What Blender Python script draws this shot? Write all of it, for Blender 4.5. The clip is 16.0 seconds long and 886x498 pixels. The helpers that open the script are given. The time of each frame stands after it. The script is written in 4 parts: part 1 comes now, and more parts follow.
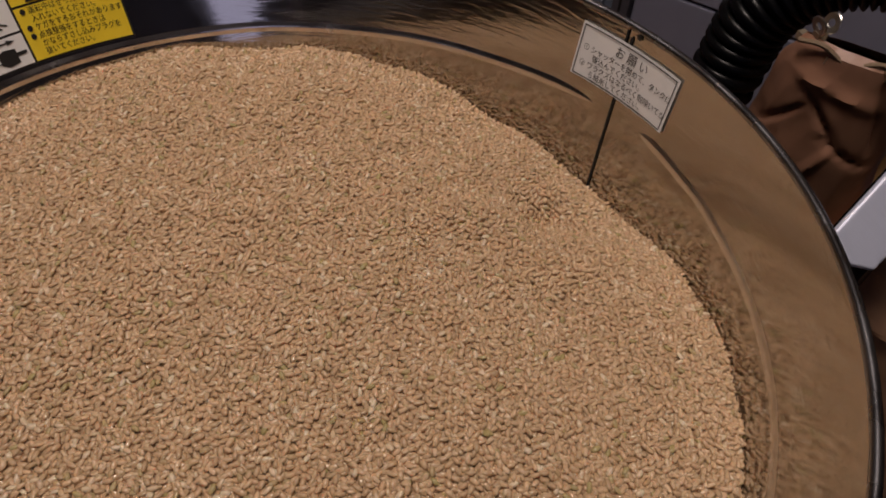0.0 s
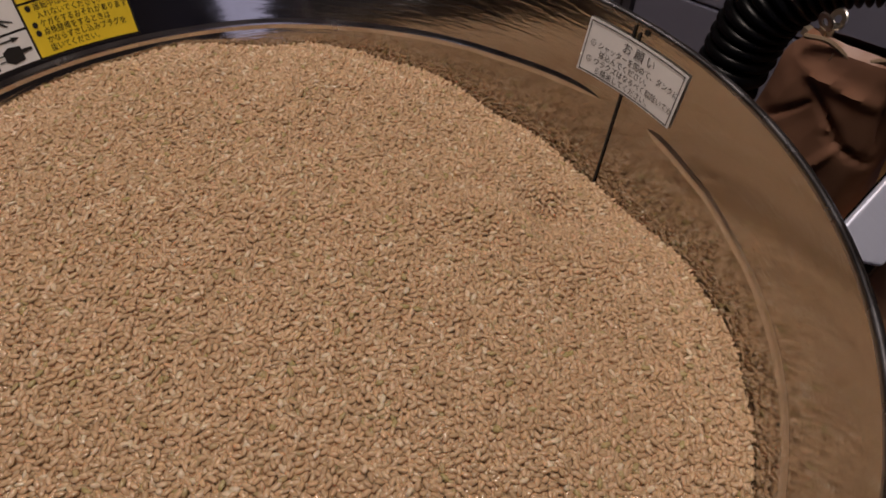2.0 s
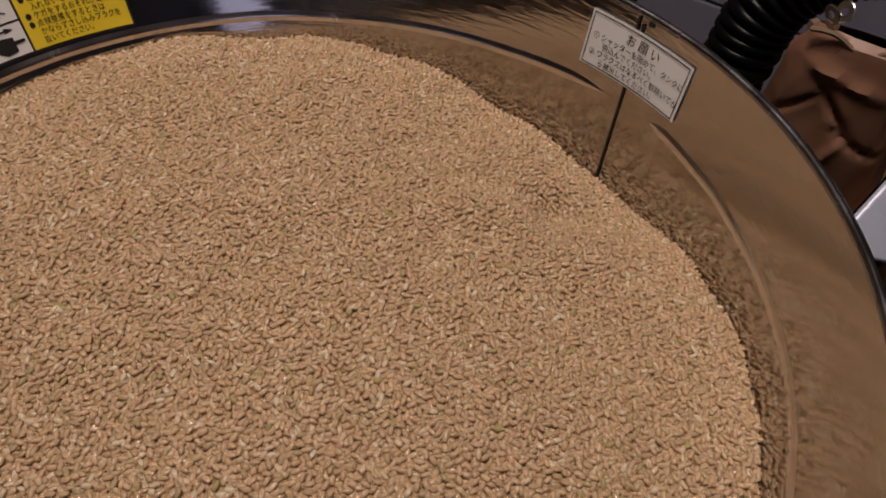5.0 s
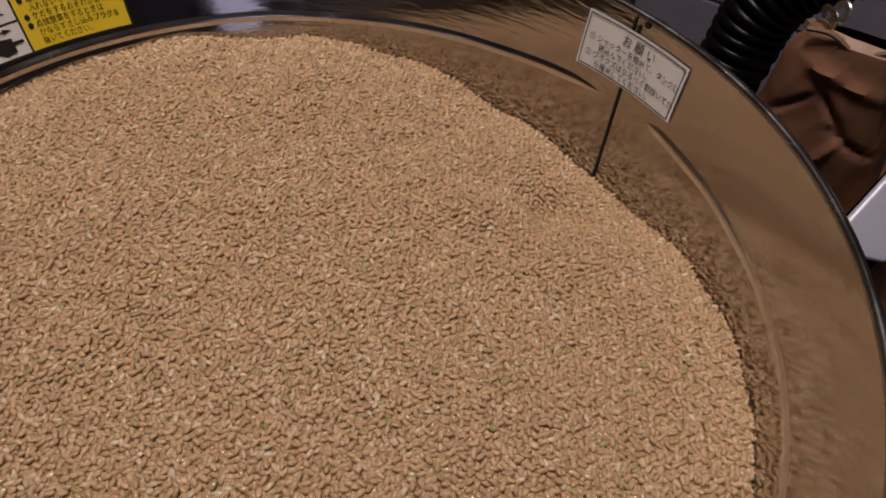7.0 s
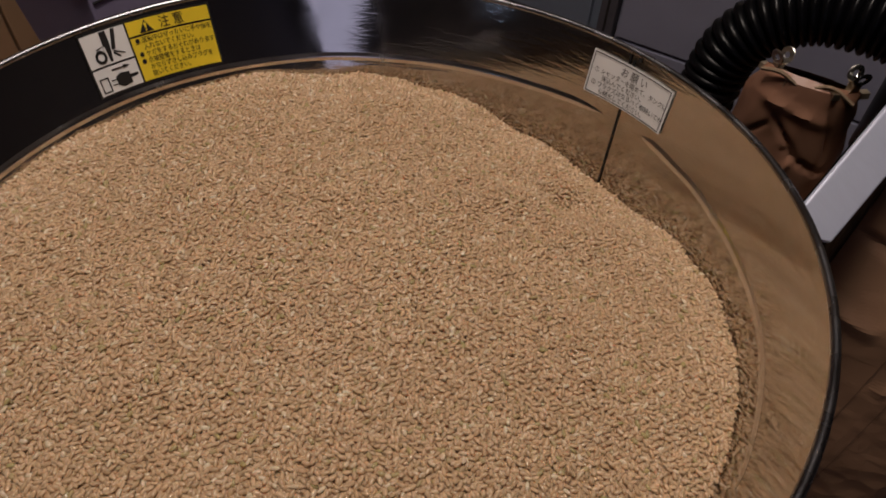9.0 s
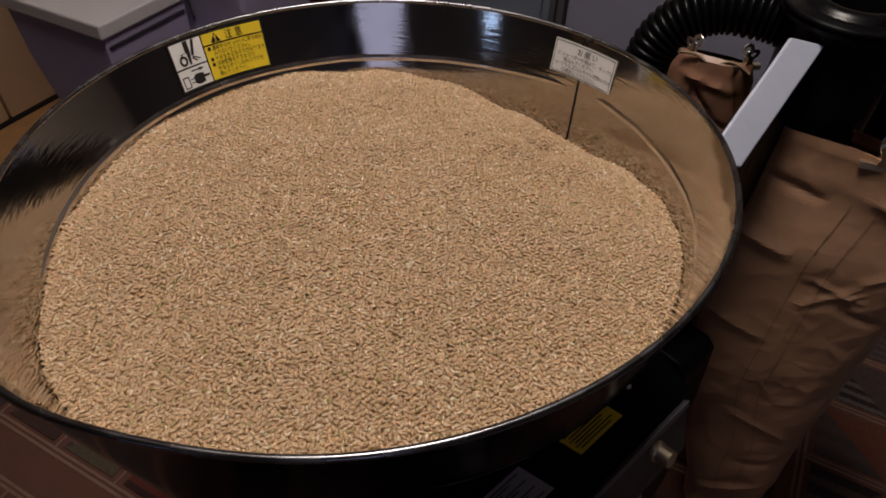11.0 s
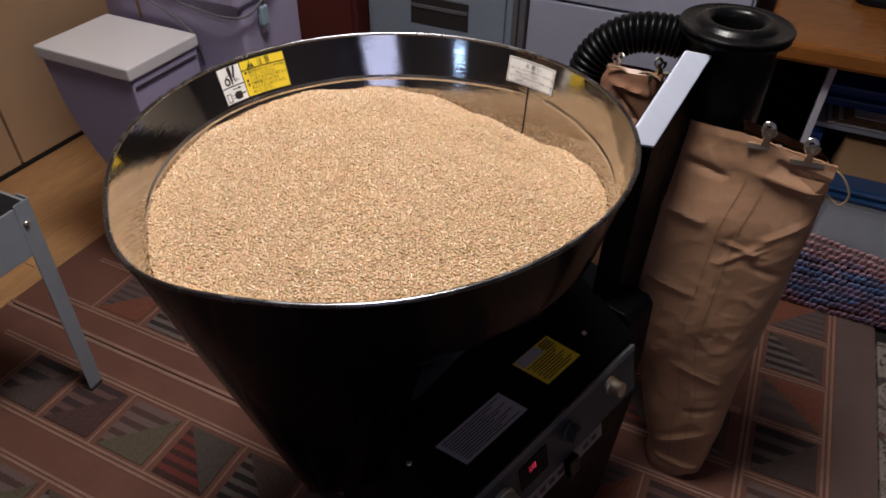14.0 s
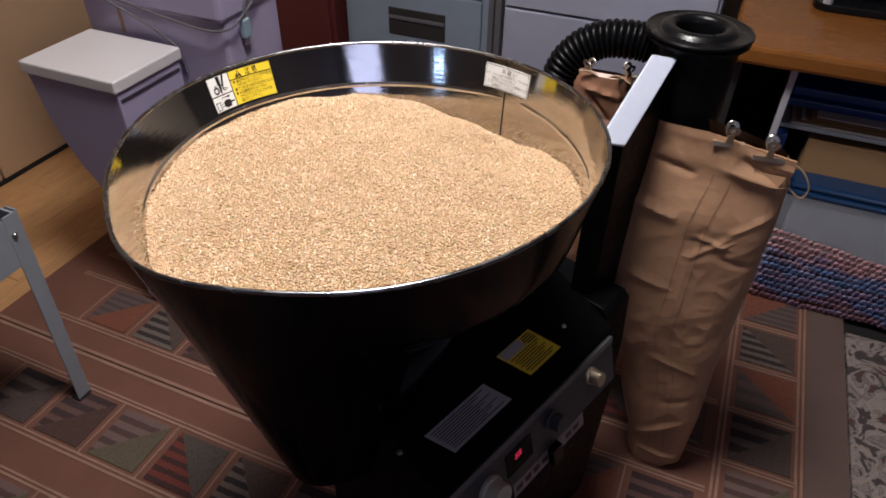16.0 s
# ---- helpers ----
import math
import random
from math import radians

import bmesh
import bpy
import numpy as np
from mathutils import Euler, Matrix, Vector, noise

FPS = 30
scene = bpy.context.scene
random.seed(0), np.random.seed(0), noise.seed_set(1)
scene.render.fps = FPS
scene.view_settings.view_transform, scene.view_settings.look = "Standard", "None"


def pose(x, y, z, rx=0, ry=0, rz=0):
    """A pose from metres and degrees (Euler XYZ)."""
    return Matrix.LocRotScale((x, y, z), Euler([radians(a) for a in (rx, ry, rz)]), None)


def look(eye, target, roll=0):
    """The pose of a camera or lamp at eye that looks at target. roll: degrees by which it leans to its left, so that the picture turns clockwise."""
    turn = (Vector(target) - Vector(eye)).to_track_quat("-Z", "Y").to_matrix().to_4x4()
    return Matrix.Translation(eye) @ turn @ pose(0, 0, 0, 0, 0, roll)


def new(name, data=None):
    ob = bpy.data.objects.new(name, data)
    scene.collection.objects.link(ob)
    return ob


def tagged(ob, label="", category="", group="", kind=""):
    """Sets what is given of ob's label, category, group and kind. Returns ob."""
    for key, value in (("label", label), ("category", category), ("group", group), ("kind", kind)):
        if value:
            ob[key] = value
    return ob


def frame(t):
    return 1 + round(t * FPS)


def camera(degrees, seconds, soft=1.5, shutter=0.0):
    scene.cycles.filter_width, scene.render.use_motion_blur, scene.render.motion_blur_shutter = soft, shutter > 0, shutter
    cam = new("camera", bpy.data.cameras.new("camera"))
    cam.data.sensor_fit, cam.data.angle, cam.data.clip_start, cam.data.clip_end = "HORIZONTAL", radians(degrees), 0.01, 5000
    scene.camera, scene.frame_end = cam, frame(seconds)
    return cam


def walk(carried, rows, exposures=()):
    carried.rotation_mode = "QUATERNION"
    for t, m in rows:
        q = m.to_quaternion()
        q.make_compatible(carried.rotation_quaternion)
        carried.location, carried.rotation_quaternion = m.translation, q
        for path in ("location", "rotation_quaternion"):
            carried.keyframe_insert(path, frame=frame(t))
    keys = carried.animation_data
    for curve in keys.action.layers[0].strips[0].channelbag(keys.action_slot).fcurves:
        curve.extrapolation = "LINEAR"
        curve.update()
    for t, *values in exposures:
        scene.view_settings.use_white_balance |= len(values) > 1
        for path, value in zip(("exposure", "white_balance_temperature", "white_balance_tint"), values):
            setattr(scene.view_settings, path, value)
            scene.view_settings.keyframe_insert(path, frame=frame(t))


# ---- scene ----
cam = camera(65.99, 16.0, soft=1.75, shutter=0.0)
# seconds, eye x y z, then the three turns of pose()
PATH = [
    (0.0, 0.1963, -0.0792, 1.1990, 36.95, -0.31, 35.80),
    (0.5, 0.1973, -0.0819, 1.1987, 37.01, -0.73, 35.94),
    (1.0, 0.1969, -0.0817, 1.1976, 36.98, -0.58, 36.00),
    (1.5, 0.1956, -0.0818, 1.1981, 36.99, -0.41, 35.80),
    (2.0, 0.1933, -0.0827, 1.1966, 36.97, -0.28, 35.72),
    (2.5, 0.1947, -0.0830, 1.1956, 37.18, -0.16, 35.71),
    (3.0, 0.1956, -0.0835, 1.1945, 37.33, 0.02, 35.81),
    (3.5, 0.1939, -0.0822, 1.1963, 37.13, -0.01, 36.07),
    (6.0, 0.1904, -0.0796, 1.1860, 36.66, -0.40, 35.53),
    (6.5, 0.1894, -0.0792, 1.1884, 36.57, -0.34, 35.49),
    (7.0, 0.1933, -0.0783, 1.1926, 36.54, -0.22, 35.79),
    (7.5, 0.1996, -0.0902, 1.2087, 38.18, -0.09, 35.57),
    (8.0, 0.1990, -0.1151, 1.2205, 39.31, -0.29, 35.52),
    (8.5, 0.2015, -0.1507, 1.2342, 40.36, -0.90, 35.01),
    (9.0, 0.2115, -0.1948, 1.2384, 41.64, -1.67, 33.93),
    (9.5, 0.2216, -0.2395, 1.2496, 42.93, -1.33, 32.25),
    (10.0, 0.2306, -0.2908, 1.2621, 44.38, -2.00, 29.80),
    (10.2, 0.2347, -0.3130, 1.2636, 44.82, -1.79, 29.31),
    (12.3, 0.3206, -0.4992, 1.3358, 47.98, -1.33, 28.17),
    (12.5, 0.3275, -0.5179, 1.3409, 48.47, -0.35, 28.45),
    (13.0, 0.3358, -0.5567, 1.3399, 48.54, -0.26, 26.76),
    (13.5, 0.3477, -0.5792, 1.3385, 48.46, -0.59, 25.54),
    (14.0, 0.3537, -0.5958, 1.3498, 50.11, -0.75, 25.35),
    (14.5, 0.3604, -0.6137, 1.3602, 50.79, -0.43, 24.93),
    (15.0, 0.3651, -0.6264, 1.3644, 51.77, -0.10, 24.47),
    (15.5, 0.3672, -0.6376, 1.3655, 51.62, 0.35, 24.08),
    (16.0, 0.3683, -0.6390, 1.3623, 51.07, -0.75, 23.28),]
EXPOSURES = [
    (0.0, -1.73, 6300, 18), (7.0, -1.70, 6300, 18), (9.0, -1.71, 6250, 15), (10.2, -1.58, 6150, 13),
    (12.3, -1.16, 5950, 11), (13.5, -0.60, 5750, 9), (14.5, -0.28, 5650, 8), (16.0, -0.09, 5610, 8),
]
walk(cam, [(t, pose(*row)) for t, *row in PATH], EXPOSURES)

# ---- world and lamps ----
sky = bpy.data.worlds.new("room_air")
scene.world = sky
sky.use_nodes = True
sky.node_tree.nodes["Background"].inputs[0].default_value = (0.35, 0.38, 0.55, 1)
sky.node_tree.nodes["Background"].inputs[1].default_value = 0.005


def area_lamp(name, eye, target, size, power, color, height=0.0):
    data = bpy.data.lights.new(name, "AREA")
    data.shape, data.size, data.energy, data.color = "RECTANGLE" if height else "DISK", size, power, color
    if height:
        data.size_y = height
    ob = new(name, data)
    ob.matrix_world = look(eye, target)
    return ob


area_lamp("ceiling_lamp_light", (-0.05, 0.14, 2.33), (-0.05, 0.14, 0), 0.46, 38, (1.0, 0.87, 0.73))
# unseen source of the small bluish spot mirrored in the hopper
area_lamp("slit_light", (-0.26, -2.57, 1.45), (-0.26, 0.5, 1.45), 0.22, 0.6, (0.50, 0.68, 1.0), 0.07)
area_lamp("curtain_light", (1.62, -2.57, 1.5), (0.9, 0.5, 0.6), 0.9, 6.5, (0.74, 0.73, 1.0), 1.2)

# ---- materials ----


def material(name, color, rough=0.5, metal=0.0, vary=0.12, scale=30.0, bump=0.0, bump_scale=200.0, coat=0.0, stretch=(1, 1, 1), spec=0.5):
    """Plain painted, metal, wood or paper surface with variation at two scales and fine relief."""
    m = bpy.data.materials.new(name)
    m.use_nodes = True
    nt = m.node_tree
    n, l = nt.nodes, nt.links
    b = n["Principled BSDF"]
    b.inputs["Metallic"].default_value = metal
    b.inputs["Coat Weight"].default_value = coat
    b.inputs["Specular IOR Level"].default_value = spec
    tc = n.new("ShaderNodeTexCoord")
    mp = n.new("ShaderNodeMapping")
    mp.inputs["Scale"].default_value = stretch
    l.new(tc.outputs["Object"], mp.inputs["Vector"])
    n1 = n.new("ShaderNodeTexNoise")
    n1.inputs["Scale"].default_value, n1.inputs["Detail"].default_value = scale, 5
    n2 = n.new("ShaderNodeTexNoise")
    n2.inputs["Scale"].default_value, n2.inputs["Detail"].default_value = scale * 0.13, 3
    add = n.new("ShaderNodeMath")
    add.operation = "ADD"
    for q in (n1, n2):
        l.new(mp.outputs[0], q.inputs["Vector"])
    l.new(n1.outputs["Fac"], add.inputs[0])
    l.new(n2.outputs["Fac"], add.inputs[1])
    ramp = n.new("ShaderNodeMapRange")
    ramp.inputs["From Min"].default_value, ramp.inputs["From Max"].default_value = 0.6, 1.4
    ramp.inputs["To Min"].default_value, ramp.inputs["To Max"].default_value = 1 - vary, 1 + vary
    l.new(add.outputs[0], ramp.inputs["Value"])
    mix = n.new("ShaderNodeVectorMath")
    mix.operation = "SCALE"
    mix.inputs[0].default_value = color
    l.new(ramp.outputs[0], mix.inputs["Scale"])
    l.new(mix.outputs[0], b.inputs["Base Color"])
    rr = n.new("ShaderNodeMapRange")
    rr.inputs["From Min"].default_value, rr.inputs["From Max"].default_value = 0.3, 0.7
    rr.inputs["To Min"].default_value, rr.inputs["To Max"].default_value = rough * 0.85, min(1, rough * 1.15)
    l.new(n1.outputs["Fac"], rr.inputs["Value"])
    l.new(rr.outputs[0], b.inputs["Roughness"])
    if bump:
        n3 = n.new("ShaderNodeTexNoise")
        n3.inputs["Scale"].default_value, n3.inputs["Detail"].default_value = bump_scale, 4
        l.new(mp.outputs[0], n3.inputs["Vector"])
        bp = n.new("ShaderNodeBump")
        bp.inputs["Strength"].default_value, bp.inputs["Distance"].default_value = bump, 0.002
        l.new(n3.outputs["Fac"], bp.inputs["Height"])
        l.new(bp.outputs[0], b.inputs["Normal"])
    return m


def rice_material():
    m = bpy.data.materials.new("brown_rice_grain")
    m.use_nodes = True
    n, l = m.node_tree.nodes, m.node_tree.links
    b = n["Principled BSDF"]
    geo = n.new("ShaderNodeNewGeometry")
    ramp = n.new("ShaderNodeValToRGB")
    e = ramp.color_ramp.elements
    e[0].position, e[0].color = 0.0, (0.46, 0.38, 0.17, 1)
    e[1].position, e[1].color = 1.0, (0.80, 0.66, 0.47, 1)
    for at, c in ((0.03, (0.50, 0.38, 0.20, 1)), (0.06, (0.53, 0.367, 0.215, 1)), (0.30, (0.59, 0.405, 0.242, 1)), (0.65, (0.655, 0.450, 0.273, 1)), (0.90, (0.70, 0.487, 0.30, 1)), (0.96, (0.75, 0.575, 0.39, 1))):
        x = e.new(at)
        x.color = c
    l.new(geo.outputs["Random Per Island"], ramp.inputs[0])
    l.new(ramp.outputs[0], b.inputs["Base Color"])
    b.inputs["Roughness"].default_value = 0.14
    b.inputs["Specular IOR Level"].default_value = 0.85
    b.inputs["Subsurface Weight"].default_value = 0.2
    b.inputs["Subsurface Radius"].default_value = (1.0, 0.6, 0.35)
    b.inputs["Subsurface Scale"].default_value = 0.001
    return m


def steel_material(name, rough, color=(0.62, 0.61, 0.6), ripple=0.0):
    """Bare steel: smudged gloss, slight waviness and, where rippled, fine rolling marks that run level."""
    m = bpy.data.materials.new(name)
    m.use_nodes = True
    n, l = m.node_tree.nodes, m.node_tree.links
    b = n["Principled BSDF"]
    b.inputs["Metallic"].default_value = 1.0
    b.inputs["Base Color"].default_value = (*color, 1)
    tc = n.new("ShaderNodeTexCoord")
    n1 = n.new("ShaderNodeTexNoise")
    n1.inputs["Scale"].default_value, n1.inputs["Detail"].default_value = 45, 6
    l.new(tc.outputs["Object"], n1.inputs["Vector"])
    mr = n.new("ShaderNodeMapRange")
    mr.inputs["From Min"].default_value, mr.inputs["From Max"].default_value = 0.3, 0.75
    mr.inputs["To Min"].default_value, mr.inputs["To Max"].default_value = rough * 0.7, rough * 1.5
    l.new(n1.outputs["Fac"], mr.inputs["Value"])
    l.new(mr.outputs[0], b.inputs["Roughness"])
    n2 = n.new("ShaderNodeTexNoise")
    n2.inputs["Scale"].default_value, n2.inputs["Detail"].default_value = 22, 3
    l.new(tc.outputs["Object"], n2.inputs["Vector"])
    bp = n.new("ShaderNodeBump")
    bp.inputs["Strength"].default_value, bp.inputs["Distance"].default_value = 0.06, 0.002
    l.new(n2.outputs["Fac"], bp.inputs["Height"])
    l.new(bp.outputs[0], b.inputs["Normal"])
    if ripple:
        mp = n.new("ShaderNodeMapping")
        mp.inputs["Scale"].default_value = (1, 1, 8)
        l.new(tc.outputs["Object"], mp.inputs["Vector"])
        n3 = n.new("ShaderNodeTexNoise")
        n3.inputs["Scale"].default_value, n3.inputs["Detail"].default_value, n3.inputs["Distortion"].default_value = 42, 3, 0.6
        l.new(mp.outputs[0], n3.inputs["Vector"])
        b2 = n.new("ShaderNodeBump")
        b2.inputs["Strength"].default_value, b2.inputs["Distance"].default_value = ripple, 0.001
        l.new(n3.outputs["Fac"], b2.inputs["Height"])
        l.new(bp.outputs[0], b2.inputs["Normal"])
        l.new(b2.outputs[0], b.inputs["Normal"])
    return m


def square_material(name, ca, cb, cc, stripes, diagonal):
    """One woven rug square: a diagonal split, one half striped, the other plain or speckled."""
    m = bpy.data.materials.new(name)
    m.use_nodes = True
    n, l = m.node_tree.nodes, m.node_tree.links
    b = n["Principled BSDF"]
    b.inputs["Roughness"].default_value = 0.95
    b.inputs["Specular IOR Level"].default_value = 0.1
    tc = n.new("ShaderNodeTexCoord")
    sep = n.new("ShaderNodeSeparateXYZ")
    l.new(tc.outputs["Generated"], sep.inputs[0])
    nz = n.new("ShaderNodeTexNoise")
    nz.inputs["Scale"].default_value, nz.inputs["Detail"].default_value = 260, 4
    l.new(tc.outputs["Object"], nz.inputs["Vector"])

    def calc(op, a, c):
        q = n.new("ShaderNodeMath")
        q.operation = op
        for i, v in enumerate((a, c)):
            if isinstance(v, (int, float)):
                q.inputs[i].default_value = v
            else:
                l.new(v, q.inputs[i])
        return q.outputs[0]

    x, y = sep.outputs[0], sep.outputs[1]
    if not diagonal:
        y = calc("SUBTRACT", 1.0, y)
    half = calc("GREATER_THAN", calc("SUBTRACT", x, y), calc("MULTIPLY", calc("SUBTRACT", nz.outputs["Fac"], 0.5), 0.12))
    wave = calc("GREATER_THAN", calc("ADD", calc("SINE", calc("MULTIPLY", sep.outputs[1], 6.283 * stripes), 0), calc("MULTIPLY", calc("SUBTRACT", nz.outputs["Fac"], 0.5), 2.4)), 0.1)
    speck = calc("GREATER_THAN", nz.outputs["Fac"], 0.57)

    def mix(f, c1, c2):
        q = n.new("ShaderNodeMix")
        q.data_type = "RGBA"
        l.new(f, q.inputs["Factor"])
        for key, v in ((6, c1), (7, c2)):
            if isinstance(v, tuple):
                q.inputs[key].default_value = (*v, 1)
            else:
                l.new(v, q.inputs[key])
        return q.outputs[2]

    ca, cb, cc = (tuple(0.74 * (0.84 * v + 0.16 * w) for v, w in zip(q, (0.15, 0.10, 0.085))) for q in (ca, cb, cc))
    one = mix(wave, ca, cb)
    two = mix(speck, cc, tuple(v * 0.75 for v in cc))
    l.new(mix(half, one, two), b.inputs["Base Color"])
    bp = n.new("ShaderNodeBump")
    bp.inputs["Strength"].default_value, bp.inputs["Distance"].default_value = 0.5, 0.002
    l.new(nz.outputs["Fac"], bp.inputs["Height"])
    l.new(bp.outputs[0], b.inputs["Normal"])
    return m


def flower_material():
    m = bpy.data.materials.new("flowered_carpet")
    m.use_nodes = True
    n, l = m.node_tree.nodes, m.node_tree.links
    b = n["Principled BSDF"]
    b.inputs["Roughness"].default_value = 0.95
    tc = n.new("ShaderNodeTexCoord")
    nz = n.new("ShaderNodeTexNoise")
    nz.inputs["Scale"].default_value, nz.inputs["Detail"].default_value, nz.inputs["Distortion"].default_value = 15, 4, 1.4
    l.new(tc.outputs["Object"], nz.inputs["Vector"])
    ramp = n.new("ShaderNodeValToRGB")
    ramp.color_ramp.interpolation = "EASE"
    e = ramp.color_ramp.elements
    e[0].position, e[0].color = 0.0, (0.03, 0.024, 0.026, 1)
    e[1].position, e[1].color = 0.40, (0.06, 0.045, 0.045, 1)
    for at, c in ((0.44, (0.25, 0.205, 0.19, 1)), (0.51, (0.29, 0.24, 0.22, 1)), (0.54, (0.15, 0.115, 0.11, 1)), (0.58, (0.24, 0.195, 0.18, 1)), (0.62, (0.05, 0.05, 0.04, 1)), (0.70, (0.13, 0.03, 0.035, 1))):
        x = e.new(at)
        x.color = c
    l.new(nz.outputs["Fac"], ramp.inputs[0])
    l.new(ramp.outputs[0], b.inputs["Base Color"])
    n3 = n.new("ShaderNodeTexNoise")
    n3.inputs["Scale"].default_value = 400
    l.new(tc.outputs["Object"], n3.inputs["Vector"])
    bp = n.new("ShaderNodeBump")
    bp.inputs["Strength"].default_value, bp.inputs["Distance"].default_value = 0.5, 0.003
    l.new(n3.outputs["Fac"], bp.inputs["Height"])
    l.new(bp.outputs[0], b.inputs["Normal"])
    return m


def yarn_material():
    """Yarn whose colour changes from row to row and along the row."""
    m = bpy.data.materials.new("variegated_yarn")
    m.use_nodes = True
    n, l = m.node_tree.nodes, m.node_tree.links
    b = n["Principled BSDF"]
    b.inputs["Roughness"].default_value = 0.9
    b.inputs["Specular IOR Level"].default_value = 0.2
    tc = n.new("ShaderNodeTexCoord")
    geo = n.new("ShaderNodeNewGeometry")
    sep = n.new("ShaderNodeSeparateXYZ")
    l.new(tc.outputs["Object"], sep.inputs[0])
    nz = n.new("ShaderNodeTexNoise")
    nz.inputs["Scale"].default_value, nz.inputs["Detail"].default_value = 11, 2
    mp = n.new("ShaderNodeMapping")
    mp.inputs["Scale"].default_value = (0.8, 1, 4)
    l.new(tc.outputs["Object"], mp.inputs["Vector"])
    l.new(mp.outputs[0], nz.inputs["Vector"])
    up = n.new("ShaderNodeMath")
    up.operation, up.inputs[1].default_value = "MULTIPLY", 4.0
    l.new(sep.outputs[2], up.inputs[0])
    wob = n.new("ShaderNodeMath")
    wob.operation, wob.inputs[1].default_value, wob.inputs[2].default_value = "MULTIPLY_ADD", 0.75, -0.375
    l.new(nz.outputs["Fac"], wob.inputs[0])
    add = n.new("ShaderNodeMath")
    l.new(up.outputs[0], add.inputs[0])
    l.new(wob.outputs[0], add.inputs[1])
    ramp = n.new("ShaderNodeValToRGB")
    e = ramp.color_ramp.elements
    e[0].position, e[0].color = 0.0, (0.19, 0.085, 0.095, 1)
    e[1].position, e[1].color = 1.0, (0.50, 0.29, 0.30, 1)
    for at, c in ((0.14, (0.22, 0.13, 0.19, 1)), (0.24, (0.09, 0.14, 0.30, 1)), (0.40, (0.24, 0.17, 0.27, 1)), (0.52, (0.10, 0.17, 0.35, 1)), (0.64, (0.22, 0.20, 0.34, 1)), (0.76, (0.42, 0.23, 0.26, 1))):
        x = e.new(at)
        x.color = c
    l.new(add.outputs[0], ramp.inputs[0])
    mr = n.new("ShaderNodeMapRange")
    mr.inputs["To Min"].default_value, mr.inputs["To Max"].default_value = 0.7, 1.25
    l.new(geo.outputs["Random Per Island"], mr.inputs["Value"])
    mul = n.new("ShaderNodeVectorMath")
    mul.operation = "SCALE"
    l.new(ramp.outputs[0], mul.inputs[0])
    l.new(mr.outputs[0], mul.inputs["Scale"])
    l.new(mul.outputs[0], b.inputs["Base Color"])
    return m


def glass_material(name, color, rough):
    m = bpy.data.materials.new(name)
    m.use_nodes = True
    b = m.node_tree.nodes["Principled BSDF"]
    b.inputs["Base Color"].default_value = (*color, 1)
    b.inputs["Transmission Weight"].default_value = 0.75
    b.inputs["Roughness"].default_value = rough
    b.inputs["IOR"].default_value = 1.3
    return m


def glow_material(name, color, power):
    m = bpy.data.materials.new(name)
    m.use_nodes = True
    b = m.node_tree.nodes["Principled BSDF"]
    b.inputs["Base Color"].default_value = (*color, 1)
    b.inputs["Emission Color"].default_value = (*color, 1)
    b.inputs["Emission Strength"].default_value = power
    return m


RICE = rice_material()
RICE_BED = material("rice_bed", (0.58, 0.40, 0.25), 0.7, vary=0.3, scale=300, bump=0.8, bump_scale=400)
STEEL_IN = steel_material("polished_steel", 0.085, (0.53, 0.505, 0.475), 0.09)
# same steel as the lining, lightened to bring out the bead's glint
STEEL_BEAD = steel_material("lightened_bead_steel", 0.20, (0.72, 0.70, 0.69))
STEEL_RIM = steel_material("rim_steel", 0.25, (0.24, 0.24, 0.26))
BLACK_GLOSS = material("black_gloss_paint", (0.004, 0.004, 0.006), 0.12, vary=0.2, scale=20, spec=0.09)
BLACK_MATT = material("black_powder_coat", (0.003, 0.003, 0.004), 0.45, vary=0.2, scale=60, bump=0.15, bump_scale=900, spec=0.07)
BLACK_PLASTIC = material("black_plastic", (0.004, 0.004, 0.005), 0.30, vary=0.15, scale=40, spec=0.28)
RUBBER = material("black_hose_rubber", (0.003, 0.003, 0.004), 0.32, vary=0.2, scale=50, spec=0.18)
CHUTE_METAL = material("satin_aluminium", (0.66, 0.70, 0.86), 0.36, metal=0.15, vary=0.03, scale=80, stretch=(1, 12, 1))
LABEL_YELLOW = material("yellow_label", (0.88, 0.66, 0.03), 0.4, vary=0.05)
LABEL_WHITE = material("white_label", (0.84, 0.84, 0.84), 0.4, vary=0.05)
STRIP = material("worn_print_strip", (0.36, 0.32, 0.34), 0.5, vary=0.35, scale=120)
LABEL_GREY = material("silver_label", (0.44, 0.43, 0.50), 0.4, metal=0.1, vary=0.06)
INK = material("black_ink", (0.015, 0.014, 0.014), 0.5)
SLIT = material("dark_seam", (0.008, 0.008, 0.008), 0.6)
KRAFT = material("kraft_paper", (0.44, 0.252, 0.148), 0.36, vary=0.12, scale=14, bump=0.22, bump_scale=90, spec=0.5)
KRAFT_DARK = material("kraft_paper_reddish", (0.38, 0.195, 0.122), 0.40, vary=0.12, scale=14, bump=0.18, bump_scale=110)
STITCH = material("bag_seam_thread", (0.30, 0.175, 0.11), 0.8)
STRING = material("bag_string", (0.27, 0.19, 0.12), 0.8)
JAW = steel_material("nickel_jaw", 0.45, (0.66, 0.57, 0.44))
CLIP = steel_material("clip_steel", 0.28, (0.62, 0.60, 0.56))
LAVENDER = material("lavender_painted_steel", (0.33, 0.29, 0.435), 0.45, vary=0.06, scale=12)
LID_WHITE = material("pale_lid_plastic", (0.60, 0.57, 0.59), 0.4, vary=0.04, scale=10)
